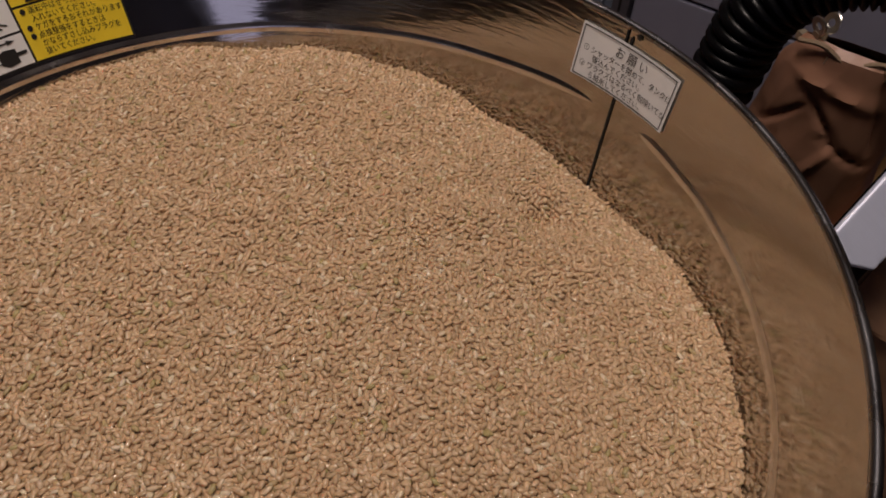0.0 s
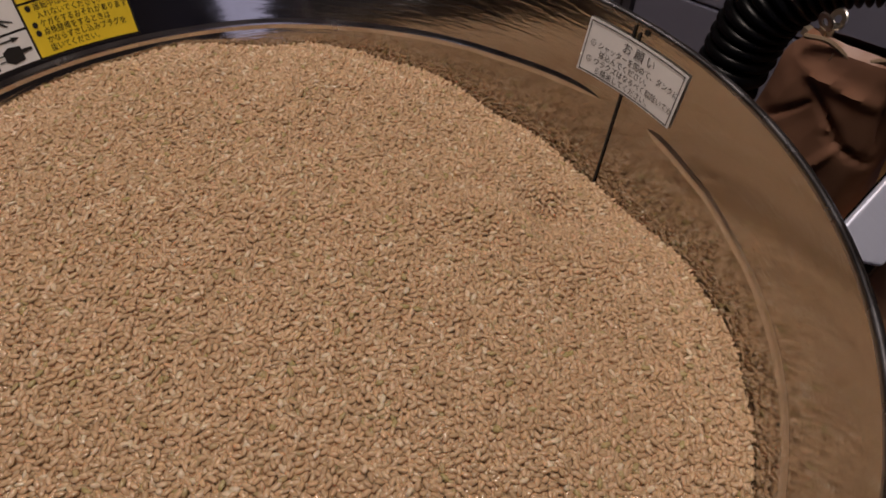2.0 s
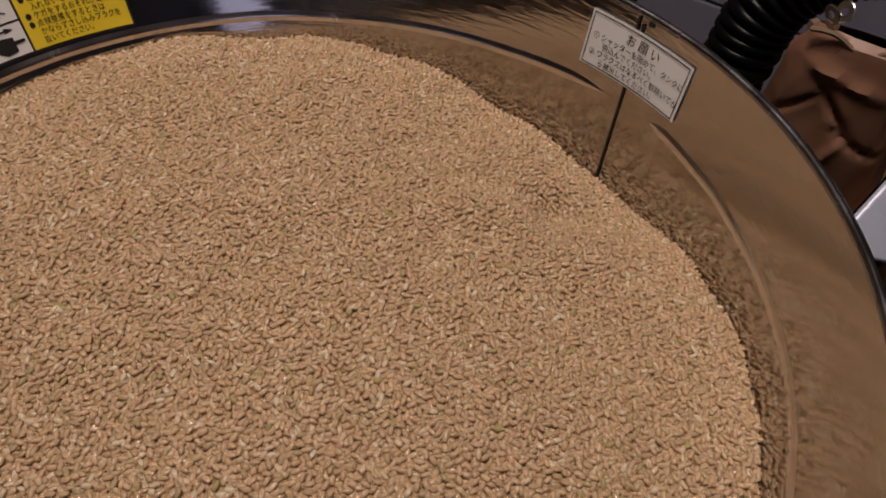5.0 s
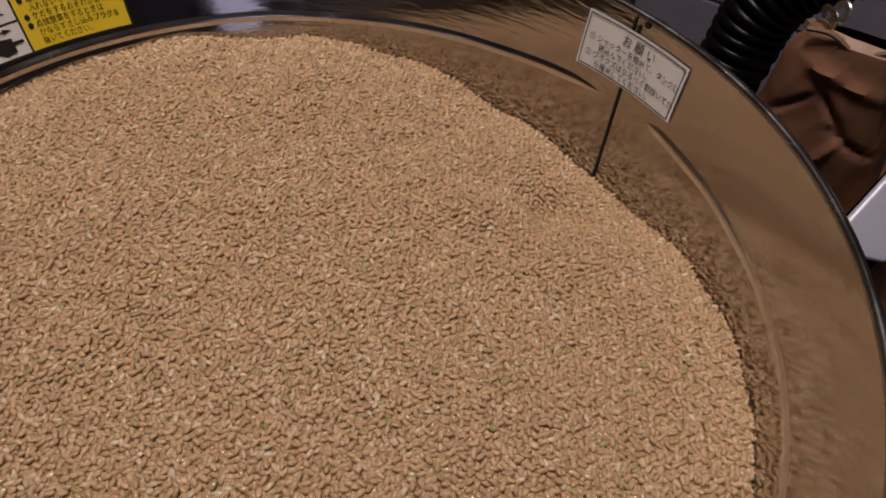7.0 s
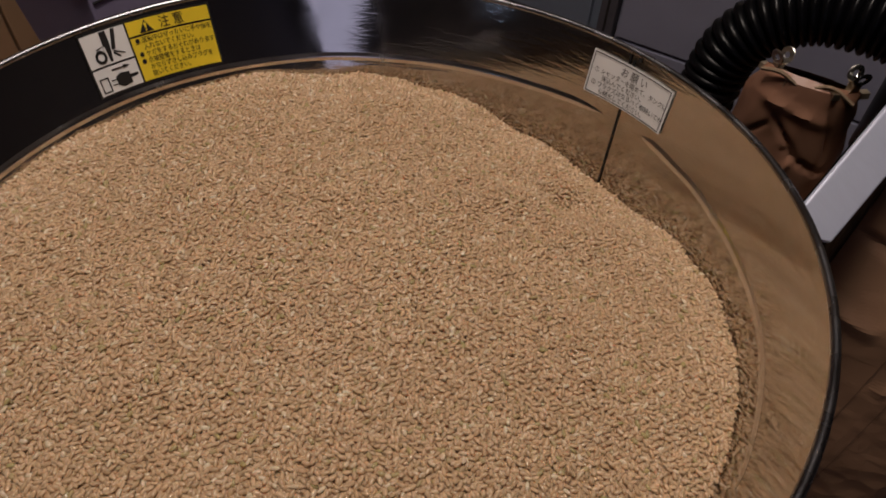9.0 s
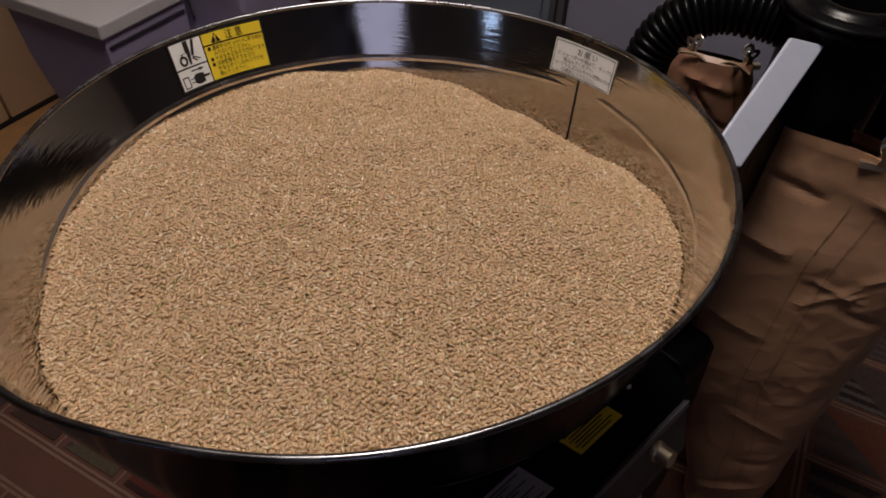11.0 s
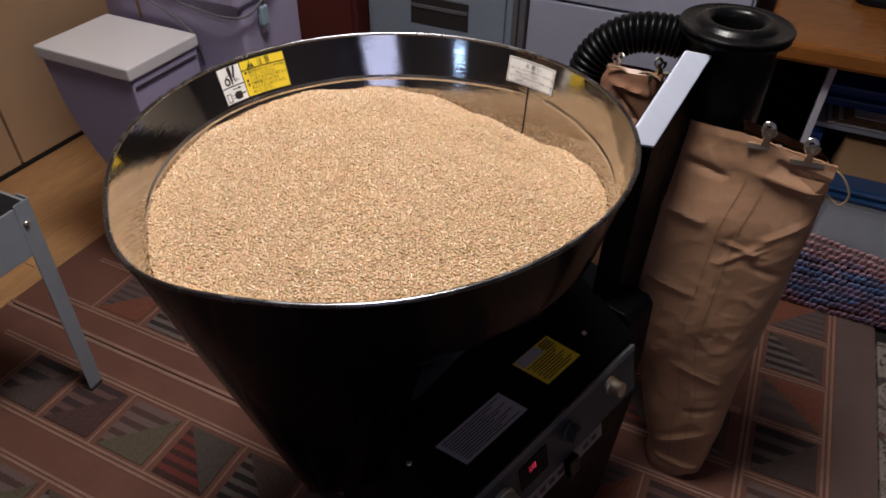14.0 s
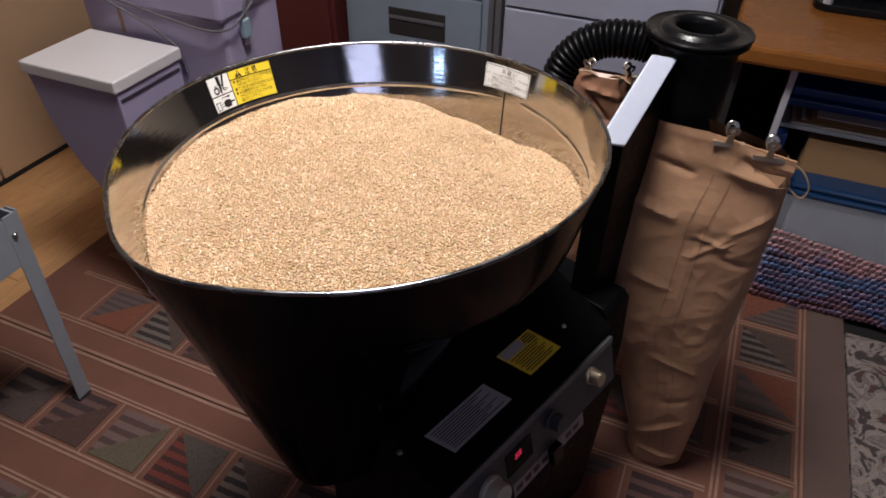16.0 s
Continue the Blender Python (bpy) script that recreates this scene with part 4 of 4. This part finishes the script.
bulldog_clip("bulldog_clip", (0.480, 0.419, 0.806), 8, "shiny steel bulldog clip pinching the kraft bag's lip")


REAR_FOLDS = [
    (0.178, 0.852, 0.222, 0.806, -0.0055, 0.007), (0.190, 0.838, 0.156, 0.790, -0.0045, 0.007), (0.205, 0.812, 0.255, 0.786, -0.005, 0.007),
    (0.155, 0.862, 0.240, 0.846, 0.004, 0.012), (0.222, 0.806, 0.205, 0.760, 0.004, 0.010), (0.232, 0.858, 0.246, 0.800, -0.004, 0.006),
]


def rear_bag():
    bag = thing("paper_rice_bag", "reddish brown crumpled paper bag standing behind the hopper", "paper bag")
    keys = [(0.0, 0.10, 0.28, 0.56, 0.08, 2.6), (0.6, 0.130, 0.275, 0.53, 0.080, 2.6), (0.78, 0.146, 0.262, 0.49, 0.055, 2.4), (0.85, 0.150, 0.250, 0.460, 0.026, 2.2), (0.878, 0.160, 0.245, 0.447, 0.010, 2.0), (0.886, 0.163, 0.244, 0.446, 0.002, 2.0)]
    part("bag_paper", bag_skin(keys, 0.0, 0.884, 190, 170, 0.0062, 21.0, REAR_FOLDS), KRAFT_DARK, bag, "", True)
    loop = spline([(0.160, 0.436, 0.882), (0.178, 0.434, 0.885), (0.20, 0.436, 0.876), (0.222, 0.438, 0.884), (0.245, 0.44, 0.874)], 8)
    part("bag_string", tube(loop, 0.0020, 6), STRING, bag, "twisted paper string")


rear_bag()
bulldog_clip("bulldog_clip", (0.172, 0.447, 0.876), -35, "steel bulldog clip on the crumpled bag", 0.75)
bulldog_clip("bulldog_clip", (0.238, 0.447, 0.880), 40, "steel bulldog clip on the crumpled bag", 0.75)

# ---- lavender appliance and its lidded bin ----


def appliance():
    tall = thing("rice_cooler", "pale lavender grey steel appliance with an overhanging hood", "appliance")
    part("cabinet_body", block(-1.135, -0.70, 0.585, 0.80, 0.02, 0.80, 0.010), LAVENDER, tall)
    part("plinth", block(-1.12, -0.715, 0.60, 0.79, 0.0, 0.02, 0.002), DARK, tall)
    part("hood", block(-1.14, -0.694, 0.572, 0.81, 0.770, 1.12, 0.014), LAVENDER, tall, "overhanging upper hood")
    part("cord_clip", block(-1.075, -1.03, 0.558, 0.572, 0.79, 0.80, 0.003), LID_WHITE, tall, "white cord clip")
    cord = spline([(-1.10, 0.565, 0.83), (-1.05, 0.556, 0.80), (-0.985, 0.560, 0.775), (-0.91, 0.572, 0.735), (-0.85, 0.578, 0.69), (-0.838, 0.580, 0.63)], 10)
    part("power_cord", tube(cord, 0.0029, 8), CORD_GREY, tall, "looped grey power cord", True)
    cord2 = spline([(-1.04, 0.564, 0.80), (-0.93, 0.564, 0.783), (-0.80, 0.562, 0.764), (-0.72, 0.562, 0.760), (-0.684, 0.585, 0.763), (-0.684, 0.64, 0.778), (-0.684, 0.70, 0.81), (-0.684, 0.74, 0.86)], 10)
    part("power_cord", tube(cord2, 0.003, 8), CORD_GREY, tall, "looped grey power cord", True)
    cord3 = spline([(-0.684, 0.70, 0.86), (-0.684, 0.665, 0.82), (-0.685, 0.648, 0.79), (-0.686, 0.643, 0.765)], 8)
    part("power_cord", tube(cord3, 0.0038, 8), CORD_GREY, tall, "", True)
    plug = part("plug", block(-0.694, -0.678, 0.631, 0.655, 0.722, 0.768, 0.004), PLUG_BLUE, tall, "grey blue two-pin plug hanging down")
    for y in (0.636, 0.646):
        part("pin", block(-0.688, -0.685, y, y + 0.0035, 0.704, 0.7225, 0.0004), CLIP, plug)
    part("outlet_stain", block(-1.022, -1.012, 0.5838, 0.5846, 0.70, 0.765, 0.0003), CARD, tall, "brown drip stain")


def lidded_bin():
    b = thing("lidded_bin", "lavender bin with a tapering front and a pale flat lid", "bin")
    outline = [(-1.106, 0.6715), (-0.835, 0.6715), (-0.835, 0.02), (-0.955, 0.02), (-0.968, 0.33), (-0.998, 0.39), (-1.036, 0.44), (-1.070, 0.508), (-1.092, 0.577)]
    m = Matrix(((1, 0, 0, 0), (0, 0, -1, 0.560), (0, 1, 0, 0), (0, 0, 0, 1)))
    part("bin_body", prism(outline, 0.205, m, 0.003), LAVENDER, b)
    part("lid", block(-1.112, -0.829, 0.347, 0.566, 0.672, 0.702, 0.004), LID_WHITE, b, "pale flat lid with an overhanging edge")
    part("lid_gap", block(-0.8346, -0.8300, 0.36, 0.552, 0.652, 0.6545, 0.0005), DARK, b, "dark gap under the lid")


appliance()
lidded_bin()

# ---- cabinets along the north side ----
CY = 1.30
maroon = thing("maroon_cabinet", "dark maroon lacquered cabinet between the appliance and the filing cabinet", "cabinet")
part("cabinet_body", block(-1.20, -0.835, CY - 0.02, N_Y - 0.02, 0.0, 1.02, 0.006), MAROON, maroon)
part("cabinet_door", block(-1.19, -0.85, CY - 0.036, CY - 0.0205, 0.05, 1.0, 0.004), MAROON, maroon)


def filing_cabinet():
    c = thing("filing_cabinet", "blue grey enamelled steel filing cabinet with recessed dark handle", "filing cabinet")
    part("cabinet_body", block(-0.81, -0.310, CY + 0.016, N_Y - 0.02, 0.0, 1.02, 0.004), CABINET_GREY, c)
    for z0, z1 in ((0.05, 0.335), (0.345, 0.652), (0.662, 0.985)):
        h = z1 - 0.145
        d = part("drawer_front", block(-0.79, -0.33, CY, CY + 0.0155, z0, z1, 0.003), CABINET_GREY, c)
        part("handle_recess", block(-0.645, -0.447, CY - 0.002, CY + 0.004, h, h + 0.088, 0.002), DARK, d, "dark recessed pull")
        part("handle_bar", block(-0.643, -0.449, CY - 0.006, CY - 0.0022, h + 0.052, h + 0.064, 0.0015), CORD_GREY, d)


filing_cabinet()
pale = thing("steel_cabinet", "pale grey enamelled steel cabinet with flush drawers", "cabinet")
part("cabinet_body", block(-0.262, 0.34, CY + 0.016, N_Y - 0.02, 0.0, 1.02, 0.004), CABINET_PALE, pale)
for z0, z1 in ((0.05, 0.34), (0.348, 0.648), (0.656, 0.99)):
    part("drawer_front", block(-0.255, 0.33, CY, CY + 0.0155, z0, z1, 0.003), CABINET_PALE, pale)
gap = thing("divider_post", "dark steel post between the two steel cabinets", "post")
part("post", block(-0.306, -0.265, CY - 0.004, CY + 0.3, 0.0, 1.02, 0.003), CORD_GREY, gap)
part("post_groove", block(-0.289, -0.283, CY - 0.0062, CY - 0.0042, 0.0, 1.02, 0.0005), DARK, gap)

# ---- desk and what is under and on it ----


def desk():
    d = thing("desk", "orange brown veneered desk with a thick rounded front edge", "desk")
    part("desktop", block(0.385, 1.75, 1.07, 1.86, 0.690, 0.736, 0.010), DESK, d)
    # leg and modesty panels share the flat near-black colour
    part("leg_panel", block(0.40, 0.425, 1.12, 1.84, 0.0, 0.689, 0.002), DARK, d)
    part("steel_post", block(0.536, 0.552, 1.115, 1.135, 0.0, 0.689, 0.002), LABEL_GREY, d, "silver steel post")
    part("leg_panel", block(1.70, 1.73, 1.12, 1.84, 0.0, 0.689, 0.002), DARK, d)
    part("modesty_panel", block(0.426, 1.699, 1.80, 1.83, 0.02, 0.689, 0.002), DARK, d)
    part("shelf", block(0.553, 1.699, 1.19, 1.79, 0.495, 0.507, 0.002), TABLE_GREY, d)


desk()
stand = thing("monitor_stand", "black flat monitor base on the desk", "monitor stand")
part("base_plate", prism(rounded(0, 0.36, 0, 0.20, 0.04, 0.04), 0.02, pose(0.56, 1.39, 0.7365), 0.004), BLACK_PLASTIC, stand)
part("neck", block(0.60, 1.0, 1.47, 1.52, 0.757, 0.83, 0.006), BLACK_PLASTIC, stand)
part("neck", tube([(0.59, 1.40, 0.757), (0.59, 1.40, 0.83)], 0.012, 16), LABEL_GREY, stand, "grey tube")


def shelf_papers():
    f = thing("blue_folder", "blue plastic folder lying on the shelf under the desk", "folder")
    part("cover", block(0.565, 0.84, 1.24, 1.45, 0.5345, 0.556, 0.004), BLUE, f)
    part("cover", block(0.570, 0.90, 1.26, 1.48, 0.5565, 0.580, 0.004), BLUE, f)
    p = thing("paper_stack", "loose stack of white and brown papers on the shelf", "papers")
    for i in range(6):
        part("sheet", block(0.585 + 0.011 * i, 1.10, 1.193 + 0.006 * (i % 3), 1.45, 0.5085 + 0.0043 * i, 0.5120 + 0.0043 * i, 0.001), CARD if i in (1, 3, 4) else PAPER, p)
    c = thing("cardboard_box", "folded brown cardboard box under the desk shelf", "box")
    part("board", block(0.64, 1.3, 1.205, 1.60, 0.0, 0.470, 0.004), CARD, c)
    part("flap", slab([Vector((0.645, 1.203, 0.470)), Vector((1.29, 1.203, 0.470)), Vector((1.29, 1.199, 0.470)), Vector((0.645, 1.199, 0.470))], Vector((0, 0, 0.0)), Vector((0, -0.012, -0.10)), 0), CARD, c)
    b = thing("blue_box", "dark blue plastic box standing under the desk", "box")
    part("box_side", block(0.557, 0.585, 1.17, 1.5, 0.0, 0.485, 0.004), BLUE, b)


shelf_papers()


def plastic_bin():
    b = thing("storage_bin", "translucent plastic bin with a dark blue rim under the desk", "storage bin")
    x0, x1, y0, y1 = 0.632, 1.15, 1.118, 1.185
    rows = []
    for z, g in ((0.02, 0.02), (0.02, 0.0), (0.35, -0.01)):
        rows.append([Vector(p) for p in ((x0 + g, y0 + g, z), (x1 - g, y0 + g, z), (x1 - g, y1 - g, z), (x0 + g, y1 - g, z))])
    part("bin_body", grid_bm(rows, close_u=True), BIN_CLEAR, b)
    rim = part("bin_rim", block(x0 - 0.008, x1 + 0.014, y0 - 0.012, y1 + 0.012, 0.348, 0.364, 0.005), BIN_BLUE, b, "dark blue rim")
    part("bin_lid", block(x0 - 0.004, x1 + 0.010, y0 - 0.006, y1 + 0.006, 0.364, 0.384, 0.008), BIN_BLUE, rim, "glossy dark blue lid")
    part("contents", block(x0 + 0.02, x1 - 0.02, y0 + 0.014, y1 - 0.012, 0.03, 0.33, 0.01), PAPER, b, "pale folded contents")


plastic_bin()


def stitch(bm, c, d, r):
    """One plump twist of yarn: a short spindle along d."""
    d = Vector(d)
    side = d.orthogonal().normalized()
    up = d.normalized().cross(side)
    ends = [bm.verts.new(c - d), bm.verts.new(c + d)]
    rings = []
    for s, f in ((-0.62, 0.75), (0.0, 1.0), (0.62, 0.75)):
        rings.append([bm.verts.new(c + d * s + r * f * (math.cos(a) * side + math.sin(a) * up)) for a in [math.pi * 2 * q / 7 for q in range(7)]])
    for a, e in zip(rings, rings[1:]):
        for q in range(7):
            bm.faces.new((a[q], a[(q + 1) % 7], e[(q + 1) % 7], e[q]))
    for q in range(7):
        bm.faces.new((ends[0], rings[0][(q + 1) % 7], rings[0][q]))
        bm.faces.new((ends[1], rings[2][q], rings[2][(q + 1) % 7]))


def knitted_cover():
    k = thing("knitted_mat", "thick crocheted mat in pink, blue and mauve yarn", "knitted mat")
    rng = random.Random(12)
    rows = 11
    for i in range(rows):
        bm = bmesh.new()
        for j in range(39):
            x = 0.628 + 0.0158 * (j + 0.5 * (i % 2)) + rng.uniform(-0.0015, 0.0015)
            fall = 1 - 0.62 * max(0.0, x - 0.64) * (i / rows)
            z = (0.013 + i * 0.0222) * fall + rng.uniform(-0.0018, 0.0018) + 0.004 * noise.noise((x * 7, i, 4))
            y = 1.090 + 0.006 * noise.noise((x * 9, i * 0.3, 0)) + rng.uniform(-0.0015, 0.0015)
            lean = rng.uniform(-0.2, 0.2)
            stitch(bm, Vector((x - 0.0034, y, z)), (0.0042 + 0.002 * lean, -0.002, 0.0105 * fall), 0.0050)
            stitch(bm, Vector((x + 0.0040, y + 0.001, z + 0.001)), (-0.0046, -0.001, 0.0100 * fall), 0.0048)
            stitch(bm, Vector((x, y - 0.003, z + 0.0088 * fall)), (0.0085, 0.001, 0.0022), 0.0046)
        bmesh.ops.recalc_face_normals(bm, faces=bm.faces)
        tagged(part("crochet_band", bm, YARN, k, "", True), kind="stuff")
    part("mat_back", block(0.632, 1.24, 1.098, 1.103, 0.004, 0.165, 0.001), RUG_RED, k, "dark inner layer")


knitted_cover()

# ---- steel table at the side ----


def steel_table():
    t = thing("steel_stand", "grey painted steel stand with angle-iron legs and dark tray", "metal stand")
    part("apron", block(-0.866, -0.860, -1.3, 0.022, 0.424, 0.538, 0.001), TABLE_GREY, t)
    part("apron", block(-1.62, -0.867, 0.050, 0.056, 0.424, 0.538, 0.001), TABLE_GREY, t)
    part("apron", block(-1.626, -1.62, -1.3, 0.056, 0.424, 0.538, 0.001), TABLE_GREY, t)
    part("tray", block(-1.619, -0.867, -1.3, 0.0495, 0.47, 0.48, 0.002), DARK, t, "dark tray floor")
    for x0, y0, f in ((-0.859, 0.0555, -1), (-0.859, -1.25, -1), (-1.60, 0.0555, -1), (-1.60, -1.25, -1)):
        part("leg", slab([Vector((x0, y0, 0.545)), Vector((x0, y0 - 0.034, 0.545)), Vector((x0 - 0.003, y0 - 0.034, 0.545)), Vector((x0 - 0.003, y0, 0.545))], Vector(), Vector((0, -0.022, -0.541)), 0.0005), TABLE_GREY, t, "angle-iron leg")
        part("leg", slab([Vector((x0 - 0.0035, y0 + 0.003, 0.545)), Vector((x0 - 0.0035, y0, 0.545)), Vector((x0 - 0.036, y0, 0.545)), Vector((x0 - 0.036, y0 + 0.003, 0.545))], Vector(), Vector((0, -0.022, -0.541)), 0.0005), TABLE_GREY, t)
        part("foot_cap", block(x0 - 0.026, x0 + 0.003, y0 - 0.058, y0 - 0.022, 0.003, 0.012, 0.003), DARK, t)
    bm = bmesh.new()
    bmesh.ops.create_uvsphere(bm, u_segments=12, v_segments=8, radius=0.006)
    bm.transform(Matrix.Translation((-0.857, 0.031, 0.50)))
    part("bolt", bm, CLIP, t, "dark bolt head", True)


steel_table()

# ---- rugs and floor boards ----


def rugs():
    south = thing("rug_south", "red brown woven rug with rows of patterned squares", "rug", "", "structure")
    north = thing("rug_north", "red brown woven rug with rows of patterned squares", "rug", "", "structure")
    part("pile", block(-1.31, 0.885, -2.2, 0.1275, -0.0155, 0.0, 0.003), RUG_RED, south)
    part("edge_binding", block(-1.31, 0.788, 0.1165, 0.1265, 0.0, 0.0024, 0.001), RUG_LINE, south, "pale bound edge")
    part("edge_binding", block(-1.31, 0.788, 0.1315, 0.1405, 0.0, 0.0024, 0.001), RUG_LINE, north, "pale bound edge")
    part("pile", block(-1.31, 0.885, 0.130, 1.26, -0.0155, 0.0, 0.003), RUG_RED, north)
    part("border", block(0.79, 0.884, -2.2, 0.125, 0.0, 0.0012, 0), RUG_TAUPE, south)
    part("border", block(0.79, 0.884, 0.131, 1.255, 0.0, 0.0012, 0), RUG_TAUPE, north)
    pieces = [link("patterned_square", block(0, 0.136, 0, 0.134, 0, 0.0026, 0.001), s) for s in SQUARES]
    meshes = [p.data for p in pieces]
    for p in pieces:
        bpy.data.objects.remove(p)
    rng = random.Random(7)

    def square(x, y, owner, which=None, turned=False):
        ob = new("patterned_square", meshes[rng.choice((0, 1, 2, 3, 4, 6)) if which is None else which])
        ob.parent = owner
        ob.location = (x + 0.136 * turned, y + 0.134 * turned, 0.0004)
        ob.rotation_euler.z = math.pi * turned

    def lines(x0, x1, y0, y1, owner):
        part("woven_line", block(x0, x1, y0, y1, 0.0, 0.0022, 0), RUG_LINE, owner)

    order = [0, 1, 2, 3, 6, 0, 4, 1, 6]
    for y in (-0.105, -0.365, -0.625):
        for i in range(-2, 8):
            square(-0.737 + 0.1665 * i, y, south, order[(i + 1) % 9] if y > -0.2 else None)
            lines(-0.737 + 0.1665 * i - 0.019, -0.737 + 0.1665 * i - 0.015, y - 0.008, y + 0.144, south)
        for yy in (y - 0.013, y - 0.024, y + 0.143, y + 0.153):
            lines(-1.22, 0.60, yy, yy + 0.006, south)
    for y in (0.222, 0.485):
        for i in range(-2, 8):
            square(-0.737 + 0.1665 * i, y, north)
            lines(-0.737 + 0.1665 * i - 0.019, -0.737 + 0.1665 * i - 0.015, y - 0.008, y + 0.144, north)
        for yy in (y - 0.013, y - 0.024, y + 0.143, y + 0.153):
            lines(-1.22, 0.585, yy, yy + 0.006, north)
    for i in range(6):
        y = 0.314 + 0.1655 * i
        square(0.624, y, north, [1, 6, 5, 3, 4, 2][i], i == 4)
        lines(0.612, 0.772, y + 0.142, y + 0.1475, north)
        lines(0.612, 0.772, y + 0.152, y + 0.157, north)
    for xx in (0.594, 0.606, 0.768, 0.780):
        lines(xx, xx + 0.006, 0.15, 1.25, north)
    for i in range(8):
        square(0.624, -1.05 + 0.1655 * i - 0.005, south)
    for xx in (0.594, 0.606, 0.768, 0.780):
        lines(xx, xx + 0.006, -2.1, 0.12, south)
    carpet = setting("flowered_carpet", block(0.888, 2.25, -2.4, 1.035, -0.0155, 0.004, 0.003), FLOWERS, "cream and dark carpet with leaves and red flowers", "carpet")


rugs()


def floor_boards():
    boards = thing("floor_boards", "warm oak strip floor with a satin finish", "floor", "", "structure")
    rng = random.Random(3)
    for i in range(7):
        x = W_X + 0.004 + 0.0785 * i
        y = S_Y + 0.005
        while y < N_Y:
            l = rng.uniform(0.55, 0.95) * (rng.random() if y < S_Y + 0.01 else 1) + 0.1
            a = part("plank", block(x, x + 0.0775, y, min(y + l - 0.0012, N_Y), -0.0155, -0.001 - rng.random() * 0.0008, 0.0012), PLANK, boards)
            y += l
    part("plank_field", block(-1.29, E_X - 0.01, 1.262, N_Y, -0.0155, -0.002, 0.001), PLANK, boards)


floor_boards()
